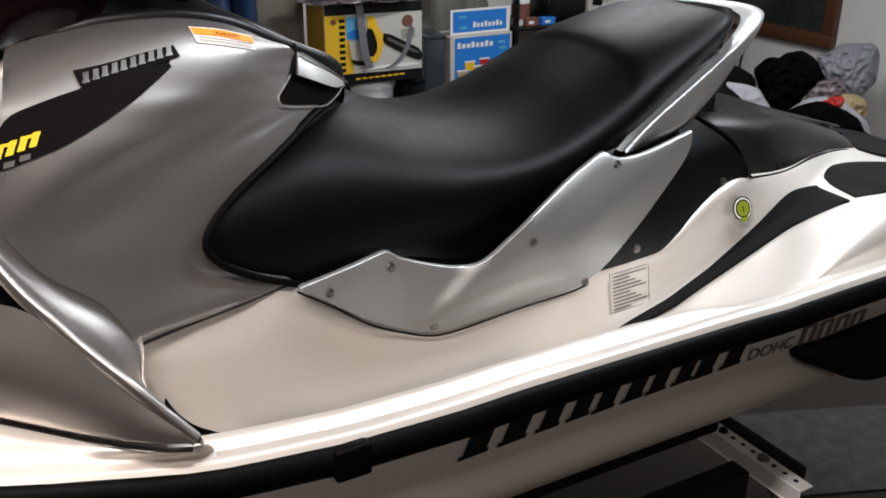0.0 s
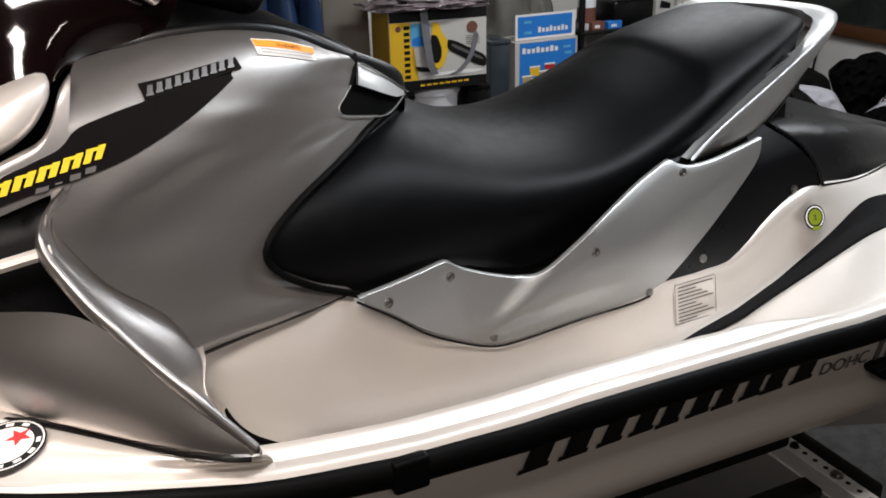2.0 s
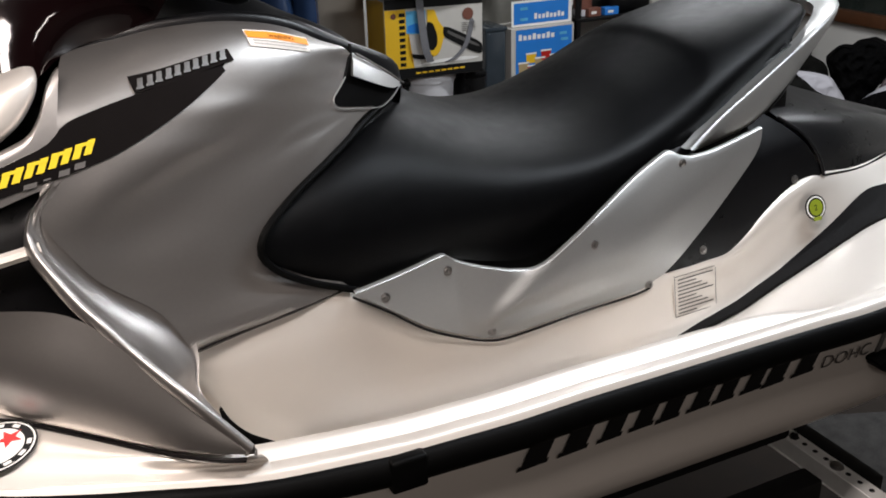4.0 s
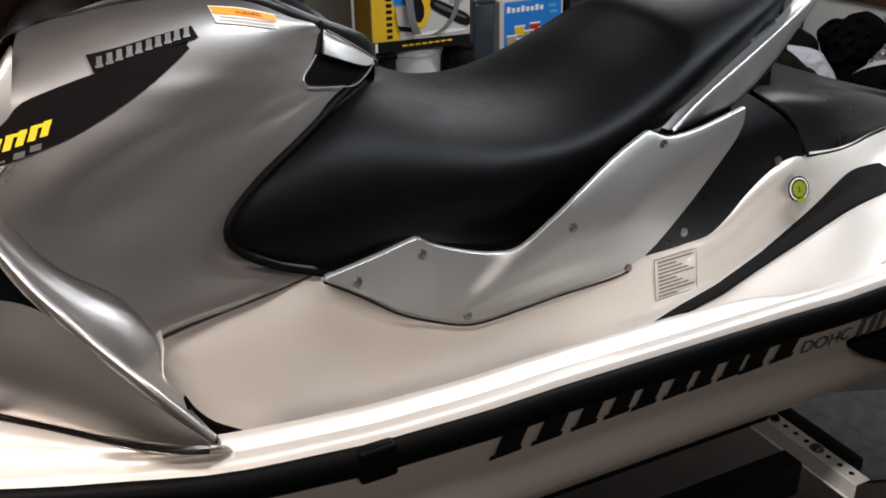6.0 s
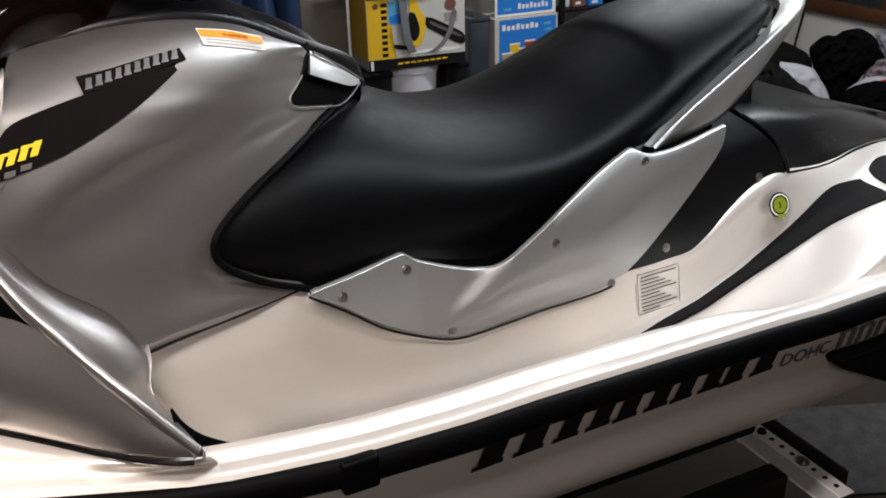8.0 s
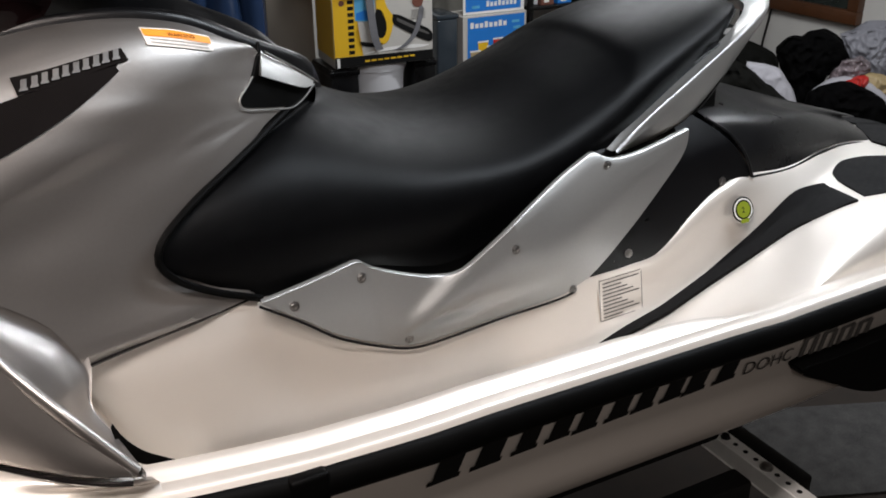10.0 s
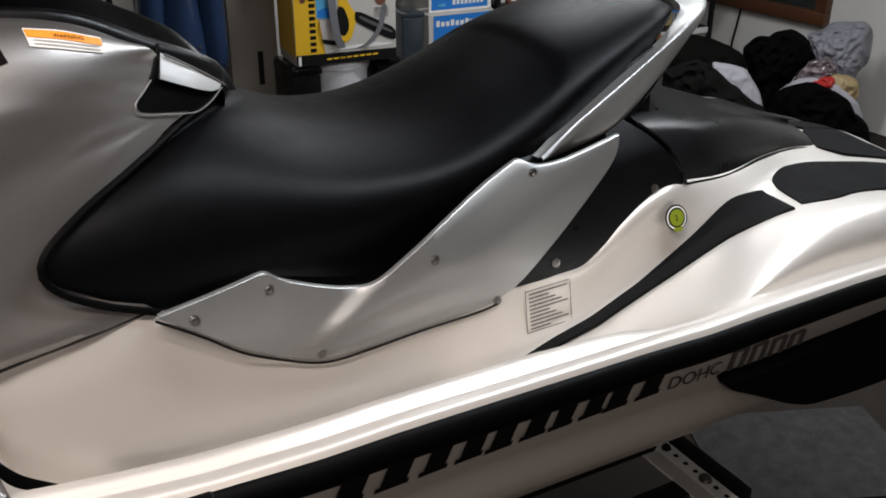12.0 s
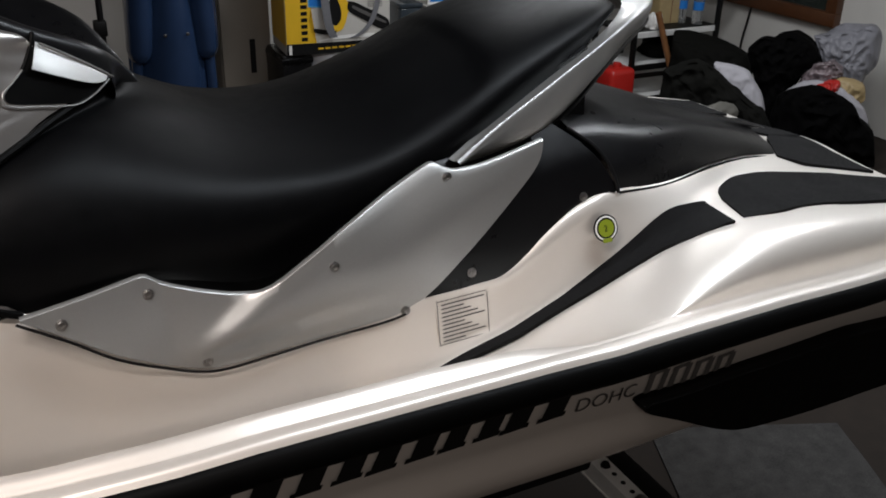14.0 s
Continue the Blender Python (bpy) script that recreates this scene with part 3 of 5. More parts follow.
def cons_y(x, z):
    """The console's side, with a soft shoulder that runs down towards the knees."""
    xx = max(x, -0.55)
    y = 0.305 + 0.28 * (xx + 0.34) + 0.27 * (z - 0.75) + 0.35 * (math.hypot(x + 0.12, 0.025) + x + 0.12) * 0.5 + 0.2 * max(0.0, -0.62 - x)
    d = (z - 1.05) * 0.93 - (x + 0.08) * 0.38
    e = (z - 0.968) * 0.956 - (x + 0.381) * 0.294       # across the soft ridge from the flare up to the duct
    y -= 0.014 * ease((0.84 - z) / 0.11) * ease((x + 0.34) / 0.16)
    k = ease((x + 0.50) / 0.12) * ease((0.02 - x) / 0.10)
    return y - 0.020 * (ease(0.5 + d / 0.34) - 0.5) + 1.9 * max(0.0, z - 0.97) ** 2 - k * 0.007 * (math.exp(-(e / 0.030) ** 2) - 0.8 * math.exp(-((e + 0.065) / 0.040) ** 2))


def span(x0, z0, x1, z1, n=14):
    return [(lerp(x0, x1, i / (n - 1)), cons_y(lerp(x0, x1, i / (n - 1)), lerp(z0, z1, i / (n - 1))), lerp(z0, z1, i / (n - 1))) for i in range(n)]


cons_rows = [[(x, y + 0.012, z - 0.003) for x, y, z in span(-0.352, 0.738, -0.105, 0.744)],
             span(-0.350, 0.743, -0.105, 0.748), span(-0.376, 0.80, -0.13, 0.80), span(-0.435, 0.86, -0.14, 0.86), span(-0.462, 0.905, -0.10, 0.905),
             span(-0.478, 0.94, -0.05, 0.94), span(-0.478, 0.965, 0.02, 0.96), span(-0.47, 0.99, 0.05, 0.975), span(-0.455, 1.02, 0.0, 1.005),
             span(-0.445, 1.045, -0.03, 1.025)]
top_edge = [(-0.411, 0.47, 1.098), (-0.35, 0.475, 1.103), (-0.292, 0.48, 1.108), (-0.204, 0.485, 1.104), (-0.128, 0.49, 1.085), (-0.05, 0.505, 1.043), (0.053, 0.546, 0.980)]
brow = catmull([top_edge[0], top_edge[1], top_edge[2], top_edge[3], top_edge[4], (-0.058, 0.505, 1.047)], 14)
cons_rows.append([tuple(np.array(a) * 0.62 + b * 0.38 + np.array([0, -0.0075, 0.006])) for a, b in zip(cons_rows[-1], brow)])
cons_rows.append([tuple(np.array(a) * 0.28 + b * 0.72 + np.array([0, -0.0065, 0.006])) for a, b in zip(cons_rows[-2], brow)])
cons_rows.append([top_edge[0], top_edge[1], top_edge[2], top_edge[3], top_edge[4], (-0.058, 0.505, 1.047)])
cons_bm = loft(cons_rows, 60, 4, 0.006)
cons_tree = BVHTree.FromBMesh(cons_bm)
part("console", cons_bm, SILVER, ski, "silver metallic console fairing")


def cons_s(x, z):
    """The console's built surface, or its plain side beyond it."""
    hit = cons_tree.ray_cast(Vector((x, -0.5, z)), Vector((0, 1, 0)))[0]
    return hit.y if hit else cons_y(x, z)


part("console_gap", tube([(x, cons_y(x, z) + 0.002, z) for x, z in ((-0.350, 0.740), (-0.28, 0.7425), (-0.20, 0.745), (-0.115, 0.744))], 0.0026, 6, 30), GLOSS_BLACK, ski)
part("panel_seam", tube([(x, wall_y(x, z) - 0.006, z) for x, z in [(-0.124, 0.742), (-0.07, 0.701), (-0.02, 0.659), (0.035, 0.626), (0.08, 0.606), (0.11, 0.600), (0.25, 0.603), (0.362, 0.604), (0.388, 0.607)]], 0.0020, 6, 60), GLOSS_BLACK, ski)

trim_in = [(x + 0.004, y + 0.012, z + 0.010) for x, y, z in top_edge]
trim_mid = [(x + 0.02, y + 0.05, z - 0.002) for x, y, z in top_edge]
trim_c = [(-0.40, 0.68, 1.120), (-0.33, 0.68, 1.110), (-0.25, 0.68, 1.092), (-0.17, 0.68, 1.046), (-0.086, 0.68, 1.002), (0.0, 0.68, 0.962), (0.115, 0.68, 0.910)]
cover_rows = [[(x, y + 0.002, z - 0.012) for x, y, z in top_edge], trim_in, trim_mid, trim_c]
cover_rows = [r + [(r[-1][0] + 0.006, r[-1][1] + 0.03, r[-1][2] - 0.06)] for r in cover_rows]
part("top_cover", loft(mirrored(cover_rows), 50, 5, by="index"), BLACK_PLASTIC, ski, "black top cover ahead of the seat")
part("trim_strip", tube([(-0.026, 0.508, 1.031), (-0.008, 0.513, 1.019), (0.03, 0.530, 0.991), (0.058, 0.542, 0.968)], 0.0018, 8, 20), STEEL, ski, "thin bright trim strip")

# knee flare below the console, and the bow panel that runs on from its outer face
ridge = [(-0.330, 0.119, 0.711), (-0.359, 0.135, 0.749), (-0.383, 0.150, 0.780), (-0.406, 0.175, 0.804), (-0.428, 0.200, 0.828), (-0.446, 0.215, 0.853),
         (-0.467, 0.240, 0.879), (-0.483, 0.262, 0.905), (-0.495, 0.285, 0.926), (-0.497, 0.300, 0.941), (-0.491, 0.309, 0.957), (-0.478, 0.314, 0.974), (-0.462, 0.317, 0.986)]
flare_in = [(-0.323, 0.132, 0.700), (-0.331, 0.190, 0.691), (-0.337, 0.240, 0.681), (-0.354, 0.285, 0.705), (-0.350, 0.304, 0.735), (-0.362, 0.316, 0.770),
            (-0.383, 0.317, 0.795), (-0.412, 0.316, 0.824), (-0.441, 0.315, 0.860), (-0.462, 0.312, 0.895), (-0.479, 0.313, 0.930), (-0.480, 0.317, 0.950), (-0.472, 0.3195, 0.966), (-0.458, 0.322, 0.982)]
ridge_n, in_n = catmull(ridge, 40), catmull(flare_in, 40)
hollow = np.array([0.004, 0.004, -0.030])
fade = np.array([[math.sin(math.pi * min(1.0, 0.12 + 0.88 * i / 39))] for i in range(40)])
flare_rows = [ridge_n + np.array([-0.004, 0.022, -0.022]), ridge_n + np.array([-0.006, 0.004, -0.009]), ridge_n, ridge_n + np.array([0.004, 0.006, 0.0015]),
              ridge_n * 0.72 + in_n * 0.28 + hollow * 0.62 * fade, ridge_n * 0.42 + in_n * 0.58 + hollow * fade, ridge_n * 0.18 + in_n * 0.82 + hollow * 0.62 * fade, in_n,
              in_n + np.array([0.012, 0.0045, 0.008]) * np.array([[max(0.0, min(1.0, (i - 12) / 6))] for i in range(40)])]
part("knee_flare", grid_bm(loft_grid([[tuple(p) for p in r] for r in flare_rows], 60, 5)), SILVER, ski, "silver knee flare")
bow_low = [(-0.328, 0.120, 0.703), (-0.364, 0.122, 0.712), (-0.393, 0.128, 0.722), (-0.420, 0.136, 0.733), (-0.472, 0.160, 0.753), (-0.523, 0.185, 0.772),
           (-0.575, 0.210, 0.790), (-0.70, 0.27, 0.83), (-1.0, 0.42, 0.92)]
bow_upp = [(-0.331, 0.1205, 0.709), (-0.361, 0.137, 0.745), (-0.386, 0.153, 0.775), (-0.409, 0.178, 0.799), (-0.432, 0.203, 0.823), (-0.451, 0.218, 0.848),
           (-0.469, 0.240, 0.873), (-0.510, 0.240, 0.881), (-0.551, 0.238, 0.888), (-1.0, 0.37, 0.99)]
bow_low = [(x, y + 0.045 * ease((-0.34 - x) / 0.14), z - 0.027 * ease((-0.34 - x) / 0.14)) for x, y, z in bow_low]
lo, up = chain(bow_low, 60), chain(bow_upp, 60)
for _ in range(14):                      # eased, so that the gloss runs smoothly
    lo[1:-1] = lo[1:-1] * 0.5 + (lo[:-2] + lo[2:]) * 0.25
    up[1:-1] = up[1:-1] * 0.5 + (up[:-2] + up[2:]) * 0.25
bow_mid = [tuple(a * 0.5 + b * 0.5 + np.array([0, -0.012, 0.0]) * math.sin(math.pi * 0.5 * min(1, i / 20))) for i, (a, b) in enumerate(zip(lo, up))]
bow_q = [tuple(a * 0.76 + b * 0.24 + np.array([0, -0.010, 0.0]) * math.sin(math.pi * 0.5 * min(1, i / 20))) for i, (a, b) in enumerate(zip(lo, up))]
bow_foot = [tuple(a + np.array([0.004, 0.010, -0.002])) for a in lo]
part("bow_panel", grid_bm(loft_grid([bow_foot, [tuple(p) for p in lo], bow_q, bow_mid, [tuple(p) for p in up]], 60, 6, "chain")), SILVER, ski, "silver lower bow panel")
bow_x = [-0.31, -0.345, -0.38, -0.42, -0.47, -0.52, -0.575, -0.70, -1.0]
deck_a = [(x, beam(x) + 0.006, sheer(x) + 0.008) for x in bow_x]
deck_b = [(x, beam(x) + 0.020, sheer(x) + 0.014) for x in bow_x]
deck_c = [(-0.318, 0.135, 0.690), (-0.345, 0.128, 0.698), (-0.375, 0.132, 0.706), (-0.42, 0.144, 0.726), (-0.47, 0.166, 0.746), (-0.52, 0.192, 0.765), (-0.575, 0.218, 0.784), (-0.70, 0.278, 0.824), (-1.0, 0.428, 0.914)]
deck_c = [(x, y + 0.045 * ease((-0.34 - x) / 0.14), z - 0.027 * ease((-0.34 - x) / 0.14)) for x, y, z in deck_c]
deck_m = [tuple(np.array(p) * 0.5 + np.array(r) * 0.5 + np.array([0, -0.006, 0.004])) for p, r in zip(deck_b, deck_c)]
part("bow_deck", loft([deck_a, deck_b, deck_m, deck_c], 40, 5, by="index"), PEARL, ski, "pearl white bow deck")
part("panel_gap", tube([(x, y - 0.001, z - 0.005) for x, y, z in [(-0.338, 0.121, 0.704)] + bow_low[1:]], 0.0028, 6, 60), GLOSS_BLACK, ski)
gasket = [(-0.340, 0.238, 0.700, 0.0022), (-0.333, 0.236, 0.674, 0.0060), (-0.317, 0.234, 0.650, 0.0075), (-0.293, 0.233, 0.633, 0.0058), (-0.267, 0.232, 0.620, 0.0015)]
gk = catmull(gasket, 40)
part("footwell_edge", loft([[(x + r * math.cos(a) * 0.7, y - 0.003 * math.sin(a * 0.5), z + r * math.cos(a) * 0.7) for x, y, z, r in gk] for a in np.linspace(0, 2 * math.pi, 9)], 40, 2), RUBBER, ski, "black edge at the footwell's front")

# bow fairing with its black band
fair_low = [(-0.458, 0.983), (-0.517, 0.975), (-0.62, 0.957), (-0.78, 0.925), (-1.0, 0.88)]
fair_upp = [(-0.424, 1.093), (-0.437, 1.082), (-0.444, 1.071), (-0.455, 1.050), (-0.472, 1.031), (-0.506, 1.024), (-0.62, 0.993), (-1.0, 0.92)]
part("bow_fairing", band(fair_low, fair_upp, cons_y, 0.0008, 0.003, 60, 8, 0.01), SILVER, ski, "silver bow fairing")
blk_upp = [(-0.217, 1.065), (-0.28, 1.0585), (-0.351, 1.0525), (-0.387, 1.0485), (-0.434, 1.0415), (-0.452, 1.025), (-0.48, 1.019), (-0.518, 1.012), (-0.62, 0.984), (-1.0, 0.905)]
blk_low = [(-0.217, 1.063), (-0.242, 1.049), (-0.292, 1.026), (-0.345, 1.008), (-0.388, 0.996), (-0.442, 0.989), (-0.515, 0.985), (-0.62, 0.966), (-1.0, 0.895)]
part("bow_decal", band(blk_low, blk_upp, cons_y, 0.0025, 0.0, 80, 8, 0.002), GLOSS_BLACK, ski, "gloss black band on the fairing")
body = [[(-0.40, 0.34, 0.76), (-0.55, 0.31, 0.79), (-0.8, 0.38, 0.84), (-1.3, 0.6, 0.93)], [(-0.40, 0.36, 0.96), (-0.55, 0.34, 0.965), (-0.8, 0.40, 0.95), (-1.3, 0.62, 0.96)],
        [(-0.40, 0.50, 1.05), (-0.55, 0.48, 1.03), (-0.8, 0.5, 0.99), (-1.3, 0.66, 0.97)], [(-0.40, 0.68, 1.06), (-0.55, 0.68, 1.05), (-0.8, 0.68, 1.0), (-1.3, 0.68, 0.98)]]
part("bow_core", loft(mirrored(body), 30, 4), BLACK_PLASTIC, ski)
part("bow_stripe", tube([(-0.488, 0.305, 0.921), (-0.543, 0.300, 0.917), (-0.66, 0.30, 0.905)], 0.008, 8, 12), PEARL, ski, "white stripe in the bow's recess")

fore_x = [-1.5, -1.3, -1.05, -0.85, -0.68]
fore = [[(x, lerp(beam(x) + 0.012, YC, f), sheer(x) + h) for x in fore_x] for f, h in ((0.0, 0.004), (0.12, 0.022), (0.4, 0.055), (0.7, 0.080), (0.97, 0.088))]
part("foredeck", loft(mirrored(fore), 30, 4, by="index"), PEARL, ski, "pearl white foredeck under the hood")

# hood, mirror shell and handlebar ahead of the console
hood = [[(-0.30, 0.49, 1.110), (-0.40, 0.47, 1.100), (-0.455, 0.43, 1.075), (-0.56, 0.40, 1.035), (-0.9, 0.46, 0.97)],
        [(-0.27, 0.50, 1.15), (-0.40, 0.457, 1.150), (-0.50, 0.468, 1.128), (-0.60, 0.508, 1.095), (-0.95, 0.58, 1.03)],
        [(-0.26, 0.53, 1.20), (-0.42, 0.50, 1.215), (-0.55, 0.53, 1.19), (-0.70, 0.58, 1.14), (-1.05, 0.62, 1.02)],
        [(-0.27, 0.68, 1.225), (-0.42, 0.68, 1.25), (-0.56, 0.68, 1.235), (-0.75, 0.68, 1.17), (-1.1, 0.68, 1.04)]]
part("hood", loft(mirrored(hood), 40, 6), HOOD, ski, "dark maroon glossy hood")


def plate_bm(outline, y, bulge, thick, rings=6):
    """A rounded cushion-shaped plate with an outline (x, z) facing -y."""
    o = np.array(chaikin(list(outline) + [outline[0]]))[:-1]
    c = o.mean(0)
    g = []
    for i in range(rings + 1):
        t = i / rings
        g.append([(*(c + (o[j % len(o)] - c) * math.sin(t * math.pi / 2)),) for j in range(len(o) + 1)])
    bm = bmesh.new()
    tip = bm.verts.new((c[0], y - bulge, c[1]))
    prev = None
    for i in range(1, rings + 1):
        t = i / rings
        ring = [bm.verts.new((p[0], y - bulge * math.cos(t * math.pi / 2), p[1])) for p in g[i][:-1]]
        n = len(ring)
        for j in range(n):
            if prev is None:
                bm.faces.new((tip, ring[j], ring[(j + 1) % n]))
            else:
                bm.faces.new((prev[j], ring[j], ring[(j + 1) % n], prev[(j + 1) % n]))
        prev = ring
    back = [bm.verts.new(v.co + Vector((0, thick, 0))) for v in prev]
    n = len(prev)
    for j in range(n):
        bm.faces.new((prev[j], back[j], back[(j + 1) % n], prev[(j + 1) % n]))
    bm.faces.new(back[::-1])
    bmesh.ops.recalc_face_normals(bm, faces=bm.faces[:])
    return bm


bm = plate_bm([(-0.64, 1.07), (-0.52, 1.083), (-0.462, 1.097), (-0.446, 1.094), (-0.452, 1.072), (-0.475, 1.045), (-0.51, 1.025), (-0.64, 0.990)], 0.375, 0.03, 0.03)
for v in bm.verts:                       # the shell leans back
    v.co.y += 0.55 * (v.co.z - 1.05)
part("mirror_shell", bm, PEARL, ski, "pearl white mirror shell")
part("grip", tube([(-0.20, 0.44, 1.205), (-0.17, 0.56, 1.19), (-0.16, 0.68, 1.18)], 0.022, 14, 16), RUBBER, ski, "black handlebar grip")
part("bar_pad", box_bm(0.16, 0.22, 0.10, 0.03, 4), BLACK_PLASTIC, ski, "black handlebar pad", m=pose(-0.20, 0.68, 1.17, 0, 20, 0))
part("mirror_stalk", tube([(-0.30, 0.47, 1.16), (-0.36, 0.45, 1.21), (-0.40, 0.44, 1.23)], 0.012, 10, 10), SILVER, ski)

# air duct beside the seat; a black plate carries the opening's shade
duct_low = [(-0.036, 1.036), (-0.041, 1.026), (-0.052, 1.006), (-0.079, 0.983), (-0.078, 0.975), (-0.070, 0.970), (-0.008, 0.953), (0.007, 0.951), (0.030, 0.957), (0.050, 0.967)]
duct_upp = [(-0.035, 1.037), (-0.010, 1.020), (0.020, 0.997), (0.044, 0.979), (0.052, 0.970)]
scoop = part("air_duct", band(duct_low, duct_upp, cons_y, 0.0012, 0.0, 50, 6, 0.006), RUBBER, ski, "black plate for the air duct's dark opening")
lid_low, lid_upp = [(-0.041, 1.006), (-0.031, 1.0005), (-0.005, 0.987), (0.020, 0.974), (0.034, 0.9685), (0.047, 0.9675)], [(-0.030, 1.032), (-0.012, 1.019), (0.015, 0.999), (0.035, 0.984), (0.051, 0.9725)]
part("duct_lid", band(lid_low, lid_upp, cons_y, 0.012, 0.002, 30, 5, 0.008, lambda x, z: -0.34 * max(0.0, z - 0.985 + 0.62 * x)), PANEL, scoop, "bright silver duct lid")
frame_line = [(-0.052, 1.006), (-0.066, 0.995), (-0.0805, 0.984), (-0.080, 0.975), (-0.071, 0.9685), (-0.04, 0.960), (-0.008, 0.951), (0.008, 0.949), (0.030, 0.955), (0.052, 0.967)]
part("duct_trim", tube([(x, cons_y(x, z) - 0.004, z) for x, z in frame_line], 0.0011, 8, 60), PANEL, scoop, "thin silver edge round the duct")
part("duct_seam", tube([(x, cons_s(x, z) - 0.001, z) for x, z in ((-0.031, 1.044), (-0.034, 1.036), (-0.042, 1.020), (-0.052, 1.005))], 0.0026, 8, 20), RUBBER, scoop)

# sponson on the hull's side
sp_low = [(0.616, 0.523), (0.626, 0.508), (0.655, 0.492), (0.711, 0.460), (0.770, 0.424), (0.820, 0.401), (0.86, 0.391), (0.975, 0.371), (1.122, 0.353), (1.30, 0.325), (1.45, 0.30)]
sp_upp = [(0.616, 0.521), (0.626, 0.524), (0.665, 0.518), (0.703, 0.514), (0.818, 0.507), (0.944, 0.497), (1.08, 0.490), (1.15, 0.477), (1.30, 0.45), (1.45, 0.42)]

sp_low, sp_upp = [[(x + 0.024, z - 0.009) for x, z in e] for e in (sp_low, sp_upp)]
part("sponson", band(sp_low, sp_upp, lambda x, z: beam(x) + 0.016, 0.028, 0.006, 60, 6, 0.034), RUBBER, ski, "black plastic sponson")

# decals and badges


def bars_on(name, surface, spots, mat, parent, lift=0.0012, slant=0.0, label=""):
    """Plain bars (x, z, width, height) laid on a side surface."""
    bm = bmesh.new()
    for x, z, w, h in spots:
        n = max(1, int(w / 0.02))
        for i in range(n):
            xa, xb = x + w * i / n, x + w * (i + 1) / n
            q = [(xa, z), (xb, z), (xb + slant * h, z + h), (xa + slant * h, z + h)]
            f = [bm.verts.new((a, surface(a, b) - lift, b)) for a, b in q]
            bm.faces.new(f)
    return part(name, bm, mat, parent, label, smooth=0)


def hull_side(x, z):
    d = sheer(x) - z
    return beam(x) + float(np.interp(d, [0.015, 0.045, 0.10, 0.198], [0.014, 0.012, 0.016, 0.036]))


for x, z, w in ((0.004, 0.547, 0.104), (0.128, 0.545, 0.088), (0.226, 0.541, 0.090), (0.326, 0.538, 0.086), (0.418, 0.534, 0.098)):   # the maker's name as plain slanted blocks
    for dx, sw in ((0.0, 0.36 * w), (0.60 * w, 0.36 * w)):
        bars_on("name_block", hull_side, [(x + dx, z - 0.02 * dx, sw, 0.036)], INK, ski, 0.004, 0.45)
        bars_on("name_block", hull_side, [(x + dx - 0.006, z - 0.02 * dx, sw + 0.010, 0.007)], INK, ski, 0.0042, 0.45)
bm = conform(text_bm("DOHC", 0.030, 0.0003, 0.2, 0.108), lambda x, z: 0.0, 0.0)
for v in bm.verts:
    x, z = v.co.x + 0.534, v.co.z + 0.531 - 0.075 * v.co.x
    v.co = Vector((x, hull_side(x, z) - 0.004, z))
part("decal_text", bm, GREY_INK, ski, "small grey engine lettering", smooth=0)
for i in range(4):
    for dx in (0.0, 0.026):
        bars_on("name_block", hull_side, [(0.656 + 0.046 * i + dx, 0.517 - 0.0062 * i - 0.13 * dx, 0.012, 0.034)], GREY_INK, ski, 0.004, 0.3)
    bars_on("name_block", hull_side, [(0.663 + 0.046 * i, 0.5455 - 0.0062 * i, 0.034, 0.0065)], GREY_INK, ski, 0.0042, 0.3)
for i in range(5):
    for dx, w in ((0.0, 0.0085), (0.0135, 0.0085)):
        bars_on("series_block", cons_y, [(-0.540 + 0.0265 * i + dx, 0.9915 + 0.0030 * i + 0.1 * dx, w, 0.0145)], YELLOW, ski, 0.004, 0.6, "yellow series name block")
    bars_on("series_block", cons_y, [(-0.534 + 0.0265 * i, 1.0025 + 0.0030 * i, 0.022, 0.0035)], YELLOW, ski, 0.0042, 0.6)
for spot in ((-0.49, 0.9865, 0.014, 0.005), (-0.468, 0.990, 0.008, 0.002), (-0.452, 0.990, 0.012, 0.006), (-0.434, 0.993, 0.012, 0.006)):
    bars_on("series_mark", cons_y, [spot], GREY_INK, ski, 0.004, 0.4)

emb = part("name_badge", band([(-0.347, 1.054), (-0.30, 1.056), (-0.26, 1.061), (-0.216, 1.066)], [(-0.350, 1.070), (-0.31, 1.071), (-0.265, 1.075), (-0.220, 1.078)], cons_s, 0.003, 0.001, 30, 4, 0.004), GLOSS_BLACK, ski, "black badge with chrome blocks")
for i in range(5):
    x = -0.343 + 0.0242 * i
    z = 1.0575 + 0.0026 * i
    for dx in (0.0, 0.0125):
        bars_on("badge_block", cons_s, [(x + dx, z + 0.1 * dx, 0.0068, 0.0105)], STEEL, emb, 0.0052, 0.3)
        bars_on("badge_block", cons_s, [(x + dx - 0.0012, z + 0.1 * dx, 0.0092, 0.0024)], STEEL, emb, 0.0054, 0.3)

warn = part("warning_label", band([(-0.188, 1.077), (-0.150, 1.0675), (-0.105, 1.0535)], [(-0.191, 1.0945), (-0.148, 1.0860), (-0.1045, 1.0695)], cons_s, 0.0025, 0.0, 20, 4, 0.002), WHITE_PAPER, ski, "orange and white warning label")
ORANGE = material("orange_print", (0.85, 0.30, 0.03), 0.5)
part("label_band", band([(-0.1885, 1.0868), (-0.149, 1.0778), (-0.1055, 1.0620)], [(-0.190, 1.0938), (-0.148, 1.0853), (-0.1055, 1.0690)], cons_s, 0.0042, 0.0, 16, 2, 0.0005), ORANGE, warn, "orange band")
bm = text_bm("WARNING", 0.0062, 0.0002, 0.0, 0.034)
